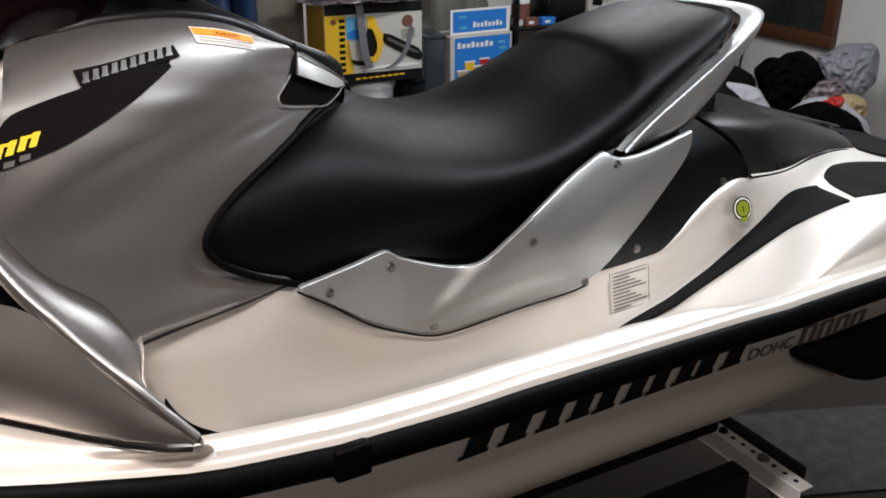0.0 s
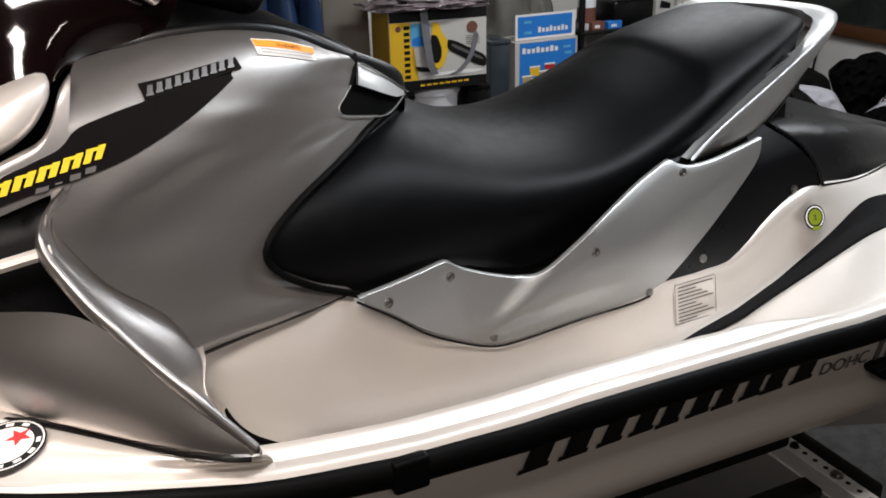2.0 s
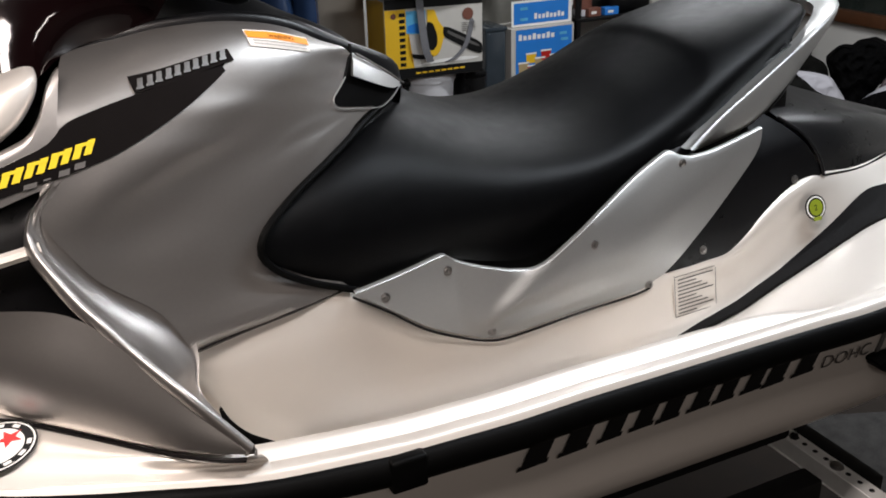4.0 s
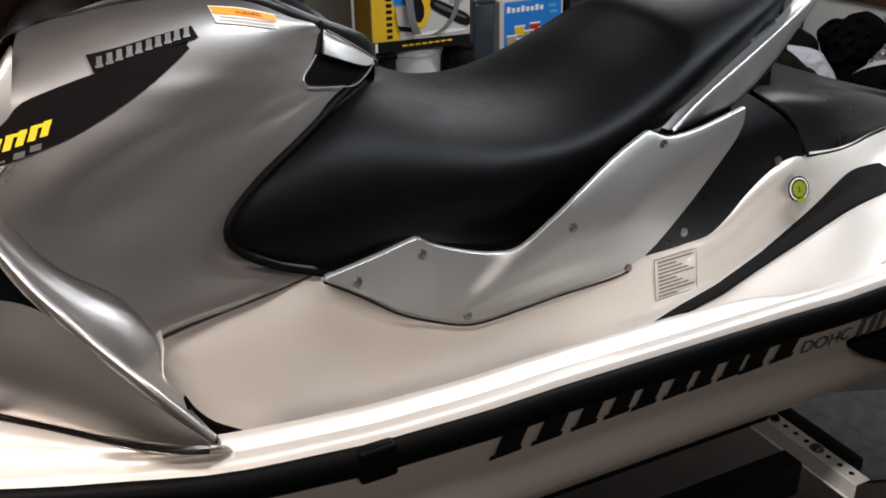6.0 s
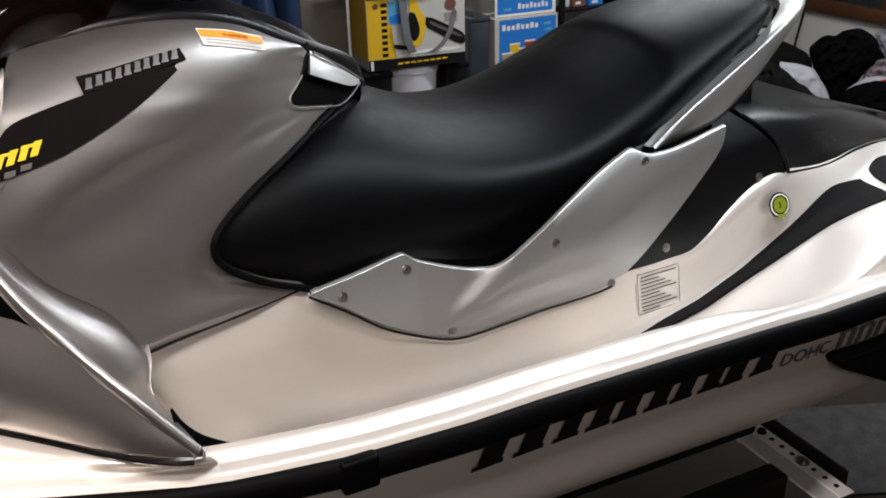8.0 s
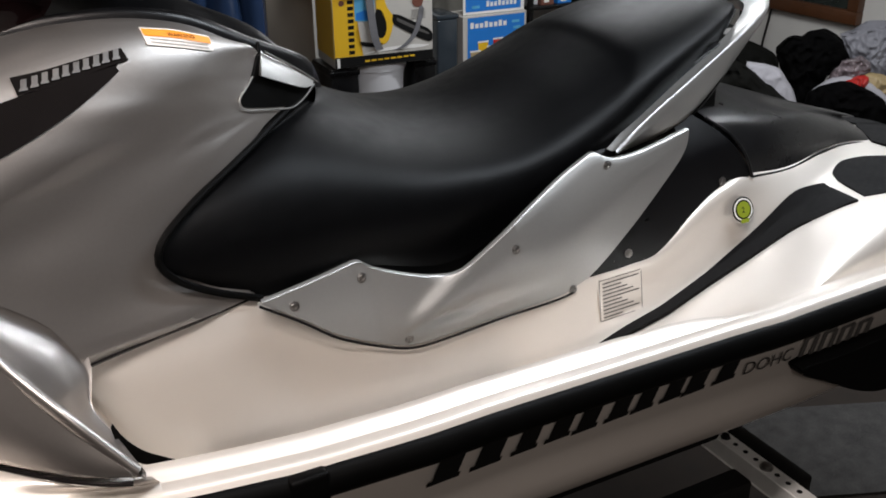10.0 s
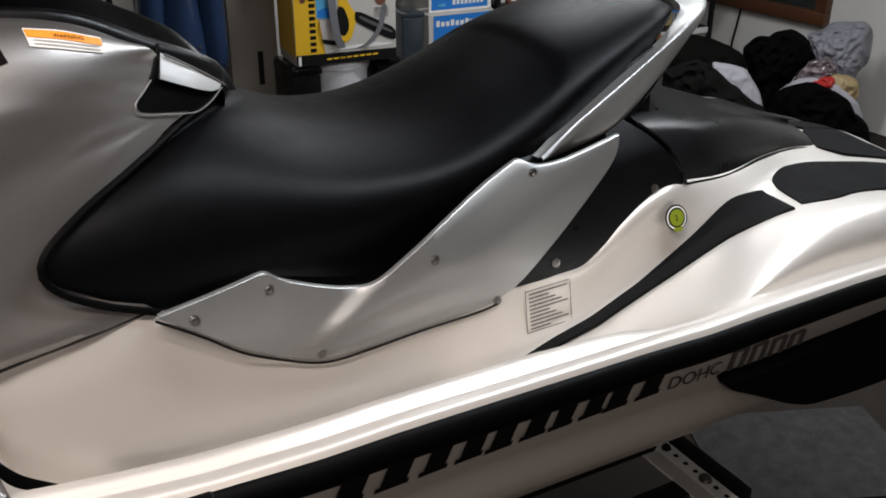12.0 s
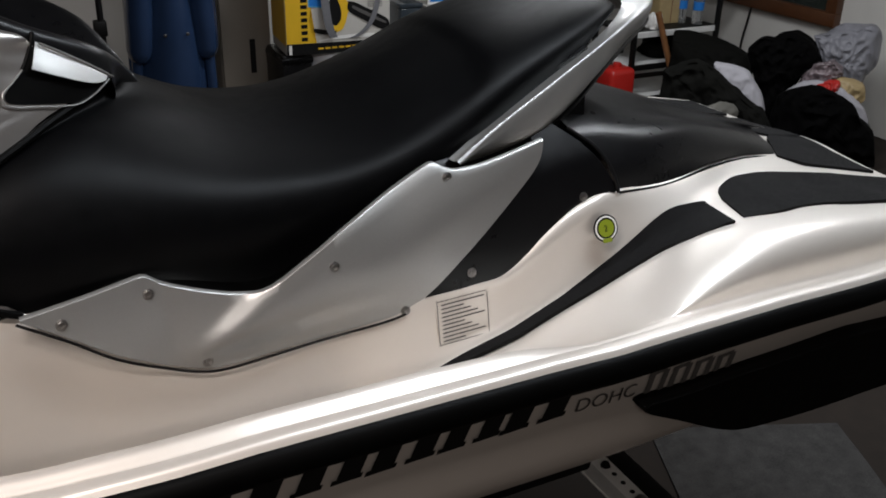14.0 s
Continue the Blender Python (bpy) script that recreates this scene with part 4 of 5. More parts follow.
for v in bm.verts:
    x, z = v.co.x - 0.160, v.co.z * 0.9 + 1.0818 - 0.27 * v.co.x
    v.co = Vector((x, cons_s(x, z) - 0.0056, z))
part("label_text", bm, INK, warn, smooth=0)
FAINT_INK = material("faint_ink", (0.35, 0.34, 0.33), 0.6)
for r in range(2):                       # two faint printed lines under the orange band
    strip = [[(x, z0 + dz) for x in np.linspace(-0.183, -0.110, 14) for z0 in [1.0828 - 0.0036 * r - 0.235 * (x + 0.183) - 0.75 * (x + 0.183) ** 2]] for dz in (0.0, 0.0009)]
    part("label_line", band(strip[0], strip[1], cons_s, 0.0046, 0.0, 24, 1, 0.0003), FAINT_INK, warn)


def low_wall(x, z):
    return wall_foot(x, z) + 0.0055


plate = part("data_label", band([(0.441, 0.540), (0.531, 0.535)], [(0.437, 0.615), (0.523, 0.608)], low_wall, 0.008, 0.0, 16, 6, 0.002), PEARL, ski, "white data label with grey print")
for i in range(10):
    bars_on("label_line", low_wall, [(0.447, 0.604 - 0.0066 * i, 0.074 - 0.012 * ((i * 7) % 4), 0.0022)], GREY_INK, plate, 0.0092)
for spot in ((0.440, 0.540, 0.0012, 0.074), (0.526, 0.536, 0.0012, 0.073), (0.441, 0.540, 0.086, 0.0012), (0.440, 0.611, 0.085, 0.0012)):
    bars_on("label_border", low_wall, [spot], GREY_INK, plate, 0.0092)

LIME = material("lime_print", (0.20, 0.25, 0.015), 0.4, 0, 0.3)
tilt = pose(0.743, 0.3560, 0.669, 90 - 20, 0, -3)
badge = part("round_badge", lathe_bm([(0.0225, 0), (0.0225, 0.0008), (0.0215, 0.001)], 40), INK, ski, "round lime and black badge numbered two", m=tilt)
part("badge_ring", lathe_bm([(0.0198, 0.001), (0.0198, 0.0014)], 40), WHITE_PAPER, badge)
part("badge_ring", lathe_bm([(0.0172, 0.0014), (0.0172, 0.0018)], 40), INK, badge)
part("badge_face", lathe_bm([(0.0142, 0.0018), (0.0142, 0.0022)], 40), LIME, badge, "lime green centre")
bm = text_bm("2", 0.014, 0.0002)
for v in bm.verts:
    v.co = Vector((v.co.x - 0.004, v.co.z - 0.005, 0.0026 - v.co.y))
part("badge_digit", bm, INK, badge, smooth=0)
part("badge_ribbon", box_bm(0.017, 0.007, 0.0012, 0.0003, 1, (0.0, -0.020, 0.002)), LIME, badge)

RED = material("red_print", (0.5, 0.02, 0.02), 0.4)
oval = part("star_badge", lathe_bm([(0.029, 0), (0.029, 0.0008), (0.0285, 0.001)], 48), INK, ski, "oval black and white badge with a red star", m=pose(-0.579, 0.204, 0.7515, 22, 0, 24) @ Matrix.Diagonal((1.55, 1.08, 1, 1)))
part("badge_face", lathe_bm([(0.0275, 0.001), (0.0275, 0.0012)], 48), WHITE_PAPER, oval)
part("badge_band", lathe_bm([(0.0262, 0.0012), (0.0262, 0.0014)], 48), INK, oval)
part("badge_face", lathe_bm([(0.0200, 0.0014), (0.0200, 0.0016)], 48), WHITE_PAPER, oval)
for i in range(12):
    if i not in (3, 9):
        part("letter_bar", box_bm(0.0055, 0.0032, 0.0004, 0, 1, (0, 0.0232, 0.0017)), WHITE_PAPER, oval, m=pose(0, 0, 0, 0, 0, 30 * i))
bm = bmesh.new()
pts = [(0.011 + 0.0105 * (1 if i % 2 == 0 else 0.42) * math.sin(i * math.pi / 5), 0.002 + 0.0105 * (1 if i % 2 == 0 else 0.42) * math.cos(i * math.pi / 5), 0.0018) for i in range(10)]
bm.faces.new([bm.verts.new(p) for p in pts])
part("star", bm, RED, oval, smooth=0)

# the far side's panels, alike in mirror image
for ob in list(ski.children):
    if ob.name.split(".")[0] in ("side_panel", "side_cover", "console", "knee_flare", "bow_panel", "bow_deck", "bow_fairing", "sponson", "footwell_mat", "deck_mat"):
        bm = bmesh.new()
        bm.from_mesh(ob.data)
        for v in bm.verts:
            v.co.y = 2 * YC - v.co.y
        bmesh.ops.reverse_faces(bm, faces=bm.faces[:])
        part(ob.name.split(".")[0], bm, ob.data.materials[0], ski)

# ---- trailer ----
trailer = thing("boat_trailer", "galvanised and black steel trailer under the watercraft", "trailer")
bm = box_bm(0.038, 0.96, 0.004, 0.0012, 1, (0.833, 0.68, 0.490))
cross = part("cross_member", bm, GALV, trailer, "perforated galvanised cross member")
part("web", box_bm(0.004, 0.96, 0.040, 0.0012, 1, (0.8165, 0.68, 0.4705)), GALV, cross)
part("lip", box_bm(0.004, 0.96, 0.003, 0.001, 1, (0.8125, 0.68, 0.452)), GALV, cross)
# flat black discs give the punched holes their dark shade
for i in range(12):
    part("hole", lathe_bm([(0.0055, 0), (0.0055, 0.0006)], 14), INK, cross, m=pose(0.834, 0.228 + 0.0286 * i, 0.4921))
for y, r, metal in ((0.313, 0.0105, STEEL), (0.428, 0.0085, DARK_METAL)):
    part("bolt", lathe_bm([(r * 1.3, 0), (r * 1.3, 0.002), (r, 0.0022), (r * 0.95, 0.008), (r * 0.5, 0.010)], 6 if r < 0.010 else 20), metal, cross, m=pose(0.833, y, 0.4922))
# added tube; its black stands for the soft shadow beside the flange
part("cross_tube", box_bm(0.05, 0.92, 0.05, 0.006, 2, (0.885, 0.72, 0.455)), DARK_METAL, trailer, "added black tube for the shadow beside the cross member")
for y in (0.40, 0.96):
    part("bunk", box_bm(1.6, 0.07, 0.05, 0.01, 2, (-0.05, y, 0.580)), MAT_FOAM, trailer, "carpeted hull bunk")
for y in (0.33, 1.03):
    part("frame_rail", box_bm(1.95, 0.05, 0.08, 0.004, 2, (-0.185, y, 0.44)), DARK_METAL, trailer)
part("tongue", box_bm(1.6, 0.08, 0.08, 0.004, 2, (-1.9, 0.68, 0.44)), DARK_METAL, trailer)
part("front_tube", box_bm(0.08, 0.78, 0.08, 0.004, 2, (-1.16, 0.68, 0.44)), DARK_METAL, trailer)
for y in (0.16, 1.20):
    w = part("wheel", lathe_bm([(0.10, -0.05), (0.20, -0.06), (0.235, -0.045), (0.245, -0.02), (0.245, 0.02), (0.235, 0.045), (0.20, 0.06), (0.10, 0.05)], 36), RUBBER, trailer, m=pose(0.25, y, 0.245, 90))
    part("rim", lathe_bm([(0.03, -0.035), (0.10, -0.03), (0.12, -0.052), (0.12, 0.052), (0.10, 0.03), (0.03, 0.035)], 24), GALV, w)
part("axle", tube([(0.25, 0.12, 0.245), (0.25, 0.68, 0.245), (0.25, 1.24, 0.245)], 0.025, 10, 6), DARK_METAL, trailer)
for y in (0.33, 1.03):
    part("spring_hanger", box_bm(0.10, 0.04, 0.18, 0.004, 1, (0.25, y, 0.33)), DARK_METAL, trailer)
part("jack_stand", box_bm(0.05, 0.05, 0.42, 0.004, 1, (-2.4, 0.68, 0.21)), DARK_METAL, trailer)

SPECKLE = material("speckled_carpet", (0.052, 0.050, 0.048), 0.95, 0, 0, 0.45, 260, 0.5, 500, spec=0.1)
g = np.zeros((13, 17, 3))
for i in range(13):
    for j in range(17):
        u, v = j / 16, i / 12
        x = lerp(lerp(1.30, 1.84, u), lerp(1.46, 2.0, u), v)
        y = lerp(lerp(0.62, 0.40, u), lerp(1.0, 0.78, u), v)
        g[i, j] = (x, y, 0.007 + 0.003 * noise.noise((x * 6, y * 6, 0)))
tagged(link("floor_mat", grid_bm(g, 0.0065, (0, 0, -1)), SPECKLE), "speckled grey carpet offcut on the concrete floor", "mat")

# ---- along the back wall ----
CARD_YELLOW = material("yellow_print", (0.78, 0.47, 0.02), 0.45, 0, 0, 0.05, 20)
CARD_WHITE = material("white_print", (0.52, 0.50, 0.46), 0.45, 0, 0, 0.05, 20)
CARD_BLUE = material("blue_print", (0.02, 0.19, 0.60), 0.4, 0, 0, 0.05, 20)
SKY_PRINT = material("sky_blue_print", (0.10, 0.38, 0.62), 0.4, 0, 0, 0.2, 20)
BROWN_PRINT = material("brown_print", (0.16, 0.06, 0.04), 0.5)
RED_PRINT = material("red_plastic", (0.45, 0.02, 0.015), 0.35, 0, 0, 0.08, 20)
TAN = material("tan_plastic", (0.40, 0.30, 0.15), 0.5, 0, 0, 0.15, 20)
GREY_STRAP = material("grey_webbing", (0.14, 0.14, 0.15), 0.8, 0, 0, 0.15, 80, 0.3, 400)
BLUE_PLASTIC = material("blue_plastic", (0.022, 0.045, 0.105), 0.22, 0, 0.6, 0.12, 12, coat_rough=0.08)
CLOTH_BLACK = material("black_cloth", (0.0012, 0.0011, 0.0012), 0.95, 0, 0, 0.25, 30, 0.6, 260, spec=0.08)
CLOTH_WHITE = material("white_cloth", (0.42, 0.41, 0.44), 0.9, 0, 0, 0.06, 20, 0.4, 220)
CLOTH_OLIVE = material("dark_olive_cloth", (0.005, 0.005, 0.0042), 0.9, 0, 0, 0.2, 20, 0.5, 220, spec=0.1)
FRAME_WOOD = material("dark_brown_wood", (0.085, 0.032, 0.012), 0.4, 0, 0.1, 0.25, 18, 0.2, 90)
BAG_GREY = material("grey_plastic_bag", (0.22, 0.22, 0.245), 0.5, 0, 0.05, 0.12, 14, 0.3, 60)
BAG_FILM = material("crumpled_film", (0.20, 0.16, 0.17), 0.18, 0.2, 0.4, 0.5, 30, 0.5, 60)
SACK = material("grey_sack", (0.12, 0.115, 0.10), 0.7, 0, 0, 0.3, 14, 0.5, 60)
WOOD = material("brown_wood", (0.22, 0.095, 0.035), 0.5, 0, 0, 0.25, 18, 0.2, 90)
CABINET = material("grey_brown_steel", (0.20, 0.175, 0.145), 0.5, 0, 0, 0.12, 6, 0.05, 80)
PALE_BOARD = material("pale_board", (0.55, 0.52, 0.48), 0.6, 0, 0, 0.06, 6)
WHITE_PLASTIC = material("white_plastic", (0.68, 0.68, 0.70), 0.4, 0, 0, 0.05, 12)
GREEN_PLASTIC = material("green_plastic", (0.03, 0.22, 0.14), 0.4, 0, 0, 0.05, 12)
SMOKE_PLASTIC = material("smoked_plastic", (0.035, 0.045, 0.055), 0.2, 0, 0.4, 0.15, 12)
DARK_GLASS = material("dark_glass", (0.02, 0.025, 0.022), 0.08, 0, 0.6, 0.6, 6)
CLEAR = material("clear_plastic", (0.9, 0.92, 0.92), 0.05, 0, 0, 0, 10, 0, 10, 0, None, 0.5, 0.9)


def flat(points, y=0.0, lift=0.0):
    """A flat print: an outline (x, z) facing -y."""
    bm = bmesh.new()
    bm.faces.new([bm.verts.new((x, y - lift, z)) for x, z in points])
    bmesh.ops.triangulate(bm, faces=bm.faces[:])
    return bm


def rect(x, z, w, h):
    return [(x, z), (x + w, z), (x + w, z + h), (x, z + h)]


def disc(x, z, r, n=20):
    return [(x + r * math.cos(2 * math.pi * i / n), z + r * math.sin(2 * math.pi * i / n)) for i in range(n)]


# leaf blower carton: its front is print on the face y = 0
blower = thing("blower_box", "yellow and white leaf blower carton with straps", "box", pose(1.205, 3.535, 0.575, 0, 0, -5))
part("carton", box_bm(0.52, 0.30, 0.40, 0.003, 1, (0.26, 0.15, 0.20)), CARD_WHITE, blower)
def soft_flat(points, y=0.0, lift=0.0):
    """A flat print with rounded corners."""
    return flat([tuple(q) for q in chaikin(points + [points[0]], 2)[:-1]], y, lift)


part("print", flat([(0.002, 0.055), (0.148, 0.055), (0.122, 0.106), (0.112, 0.161), (0.121, 0.217), (0.108, 0.272), (0.108, 0.345), (0.002, 0.345)], 0, 0.002), CARD_YELLOW, blower, "yellow field")
part("print", flat(rect(0.002, 0.002, 0.516, 0.052), 0, 0.002), INK, blower, "black foot band")
part("print", flat(rect(0.002, 0.347, 0.516, 0.05), 0, 0.002), INK, blower, "black head band")
part("side_print", box_bm(0.0012, 0.29, 0.34, 0, 1, (-0.0012, 0.15, 0.215)), CARD_YELLOW, blower, "yellow side")
for i in range(9):
    part("name_bar", flat(rect(0.075, 0.066 + 0.0305 * i, 0.030, 0.018), 0, 0.003), INK, blower)
part("print", flat([(0.111, 0.226), (0.213, 0.217), (0.213, 0.335), (0.111, 0.335)], 0, 0.003), SKY_PRINT, blower, "sky blue scene")
part("print", flat([(0.118, 0.232), (0.205, 0.222), (0.205, 0.262), (0.16, 0.275), (0.118, 0.262)], 0, 0.0033), CARD_BLUE, blower, "darker blue scene")
part("print", soft_flat([(0.222, 0.335), (0.262, 0.335), (0.278, 0.281), (0.306, 0.244), (0.315, 0.217), (0.297, 0.152), (0.278, 0.110), (0.232, 0.096), (0.240, 0.20), (0.222, 0.272)], 0, 0.0036), CARD_YELLOW, blower, "yellow blower body")
part("print", soft_flat([(0.222, 0.276), (0.250, 0.272), (0.274, 0.207), (0.273, 0.161), (0.250, 0.129), (0.222, 0.143), (0.202, 0.189)], 0, 0.0042), INK, blower, "black blower motor")
part("print", soft_flat([(0.132, 0.126), (0.167, 0.120), (0.241, 0.106), (0.252, 0.112), (0.240, 0.090), (0.176, 0.094), (0.139, 0.104)], 0, 0.0042), INK, blower, "black blower handle")
part("print", soft_flat([(0.308, 0.246), (0.343, 0.240), (0.43, 0.195), (0.517, 0.150), (0.517, 0.090), (0.454, 0.112), (0.38, 0.155), (0.301, 0.200)], 0, 0.0038), INK, blower, "dark blower pipe")
part("print", soft_flat([(0.330, 0.226), (0.42, 0.182), (0.50, 0.140), (0.50, 0.128), (0.41, 0.168), (0.325, 0.212)], 0, 0.0044), GREY_INK, blower, "sheen on the pipe")
part("print", soft_flat([(0.150, 0.062), (0.30, 0.070), (0.45, 0.068), (0.515, 0.080), (0.40, 0.090), (0.25, 0.084)], 0, 0.0030), WHITE_PAPER, blower, "pale ground under the blower")
part("print", flat(disc(0.44, 0.30, 0.030), 0, 0.003), BROWN_PRINT, blower, "round brown seal")
part("print", flat(disc(0.046, 0.315, 0.014), 0, 0.0034), BROWN_PRINT, blower, "round brown seal")
for i in range(5):
    part("small_bar", flat(rect(0.405, 0.255 - 0.010 * i, 0.075, 0.003), 0, 0.003), GREY_INK, blower)
for i in range(8):
    part("small_bar", flat(rect(0.155 + 0.034 * i, 0.022 + 0.0008 * i, 0.026, 0.009), 0, 0.003), CARD_YELLOW, blower)
part("price_tag", flat(rect(0.012, 0.004, 0.014, 0.046), 0, 0.003), WHITE_PAPER, blower)


def ribbon(path, w, n=40, t=0.003):
    p = catmull(path, n)
    g = np.zeros((2, n, 3))
    for j in range(n):
        g[0, j], g[1, j] = p[j], p[j] + np.array([w, 0, 0.0])
    return grid_bm(g, t, (0, 1, 0))


strap = ribbon([(1.36, 3.505, 0.99), (1.37, 3.498, 0.86), (1.385, 3.49, 0.72), (1.41, 3.492, 0.655)], 0.040)
tagged(link("bag_strap", strap, GREY_STRAP), "grey webbing strap hanging before the carton", "strap", "bag straps")
strap = ribbon([(1.66, 3.505, 0.99), (1.655, 3.495, 0.86), (1.61, 3.488, 0.72), (1.53, 3.486, 0.655), (1.42, 3.488, 0.645)], 0.028)
tagged(link("bag_strap", strap, GREY_STRAP), "grey webbing strap hanging before the carton", "strap", "bag straps")


def heap(name, label, category, m, sx, sy, sz, mat, seed, rough=0.35, freq=2.2, sub=5, flat_z=-0.35, group=""):
    """A crumpled soft thing: a folded, uneven body flattened where it lies."""
    bm = bmesh.new()
    bmesh.ops.create_icosphere(bm, subdivisions=sub, radius=1.0)
    o = Vector((seed * 7.3, seed * 3.1, seed * 5.7))
    for v in bm.verts:
        d = v.co.normalized()
        a = noise.noise(d * freq + o)
        w = Vector((noise.noise(d * 1.7 + o), noise.noise(d * 1.7 - o), noise.noise(d * 1.7 + o * 2)))
        b = 1 - abs(noise.noise((d + w * 0.5) * freq * 1.3 + o * 2)) * 2
        c = 1 - abs(noise.noise((d + w * 0.6) * freq * 3.0 + o * 3)) * 2
        r = 1 + rough * (0.9 * a + 0.22 * b + 0.07 * c)
        v.co = d * r
        if v.co.z < flat_z:
            v.co.z = flat_z + (v.co.z - flat_z) * 0.05
        v.co = Vector((v.co.x * sx, v.co.y * sy, (v.co.z - flat_z * 1.0) * sz))
    low_z = min(v.co.z for v in bm.verts)
    for v in bm.verts:
        v.co.z -= low_z
    return tagged(link(name, bm, mat, smooth=80, m=m), label, category, group)


heap("plastic_bag", "crumpled clear and maroon plastic bag on the carton", "bag", pose(1.46, 3.62, 0.975, 0, 0, -5), 0.30, 0.14, 0.05, BAG_FILM, 3, 0.5, 3.5, 5)

bucket = thing("bucket", "white plastic bucket with a lid under the carton", "bucket", pose(1.485, 3.69, 0))
part("body", lathe_bm([(0.125, 0), (0.15, 0.50), (0.155, 0.52), (0.155, 0.535)], 36), WHITE_PLASTIC, bucket)
part("lid", lathe_bm([(0.162, 0.53), (0.164, 0.54), (0.164, 0.565), (0.15, 0.572), (0.13, 0.574)], 36), WHITE_PLASTIC, bucket, "pale lid")
# crates added to carry the carton and darken the space beside the bucket
for x, w in ((1.715, 0.12), (1.265, 0.15)):
    crate = thing("crate", "added black plastic crate beside the bucket", "crate", pose(x, 3.70, 0), "crates under the carton")
    part("body", box_bm(w, 0.28, 0.57, 0.01, 2, (0, 0, 0.285)), BLACK_PLASTIC, crate)
    part("rim", box_bm(w + 0.01, 0.29, 0.03, 0.006, 2, (0, 0, 0.54)), BLACK_PLASTIC, crate)

# low rack that carries the food container carton and the small goods
rack = thing("storage_rack", "dark steel storage rack along the back wall", "rack")
for z, x0, x1 in ((0.28, 1.85, 3.5), (0.69, 2.57, 3.5)):
    part("shelf", box_bm(x1 - x0, 0.46, 0.02, 0.003, 1, ((x0 + x1) / 2, 4.12, z)), DARK_METAL, rack)
for x, h in ((1.87, 0.29), (2.58, 1.5), (3.48, 1.5)):
    for y in (3.91, 4.33):
        part("post", box_bm(0.03, 0.03, h, 0.003, 1, (x, y, h / 2)), DARK_METAL, rack)

snap = thing("container_box", "blue and white food container carton with its flap up", "box", pose(2.125, 3.895, 0.29))
part("carton", box_bm(0.42, 0.24, 0.395, 0.003, 1, (0.21, 0.12, 0.1975)), CARD_WHITE, snap)
part("flap", box_bm(0.405, 0.004, 0.145, 0.001, 1, (0.2175, 0.03, 0.47)), WHITE_PAPER, snap, "raised white flap")
part("print", flat(rect(0.028, 0.10, 0.378, 0.285), 0, 0.002), CARD_BLUE, snap, "blue front print")
part("print", flat(rect(0.030, 0.412, 0.365, 0.118), 0.028, 0.001), CARD_BLUE, snap, "blue flap print")
for i in range(8):
    part("name_bar", flat(rect(0.045 + 0.031 * i, 0.325, 0.022, 0.026 if i % 3 else 0.034), 0, 0.003), WHITE_PAPER, snap)
    part("name_bar", flat(rect(0.165 + 0.026 * i, 0.435, 0.018, 0.024 if i % 3 else 0.032), 0.028, 0.002), WHITE_PAPER, snap)
for x, z, w in ((0.32, 0.335, 0.05), (0.33, 0.30, 0.05), (0.07, 0.43, 0.05), (0.07, 0.49, 0.05)):
    part("small_bar", flat(rect(x, z, w, 0.016), 0.028 if z > 0.41 else 0, 0.003), SKY_PRINT, snap)
for i, (x, z, c) in enumerate(((0.05, 0.14, TAN), (0.10, 0.19, CARD_YELLOW), (0.16, 0.16, TAN), (0.20, 0.20, RED_PRINT), (0.26, 0.17, TAN), (0.11, 0.12, RED_PRINT), (0.31, 0.13, TAN))):
    part("food_print", flat([(x, z), (x + 0.06, z), (x + 0.064, z + 0.05), (x - 0.004, z + 0.05)], 0, 0.003 + 0.0003 * i), c, snap)
    part("lid_print", flat(rect(x - 0.006, z + 0.05, 0.072, 0.010), 0, 0.0035 + 0.0003 * i), WHITE_PAPER, snap)
tub = thing("storage_tub", "smoked plastic tub standing beside the carton", "tub", pose(2.04, 4.03, 0.29))
part("body", box_bm(0.13, 0.22, 0.39, 0.012, 3, (0, 0, 0.195)), SMOKE_PLASTIC, tub)
part("lid", box_bm(0.14, 0.23, 0.025, 0.006, 2, (0, 0, 0.40)), SMOKE_PLASTIC, tub)
bottle = thing("spray_bottle", "small red bottle with a white label", "bottle", pose(1.80, 3.80, 0))
part("body", lathe_bm([(0.035, 0), (0.035, 0.56), (0.02, 0.60), (0.013, 0.64), (0.013, 0.68)], 20), RED_PRINT, bottle)
part("label", lathe_bm([(0.0355, 0.50), (0.0355, 0.555)], 20), WHITE_PAPER, bottle)
heap("sack", "grey lumpy sack behind the food carton", "sack", pose(2.25, 4.22, 0.29), 0.17, 0.13, 0.52, SACK, 5, 0.3, 2.0, 4)
heap("sack", "grey lumpy sack behind the food carton", "sack", pose(2.46, 4.24, 0.29), 0.12, 0.12, 0.50, SACK, 8, 0.3, 2.4, 4)
jar = thing("jar", "clear white jar with a green lid", "jar", pose(2.67, 4.0, 0.70))
part("body", lathe_bm([(0.05, 0), (0.055, 0.01), (0.055, 0.17), (0.045, 0.19)], 24), WHITE_PLASTIC, jar)
part("label", lathe_bm([(0.0556, 0.04), (0.0556, 0.13)], 24), BROWN_PRINT, jar)
part("lid", lathe_bm([(0.052, 0.185), (0.054, 0.19), (0.054, 0.235), (0.05, 0.24)], 24), GREEN_PLASTIC, jar)
case = thing("tool_case", "black plastic tool case on the rack", "case", pose(2.97, 4.04, 0.70))
part("body", box_bm(0.30, 0.22, 0.16, 0.025, 3, (0, 0, 0.08)), BLACK_PLASTIC, case)
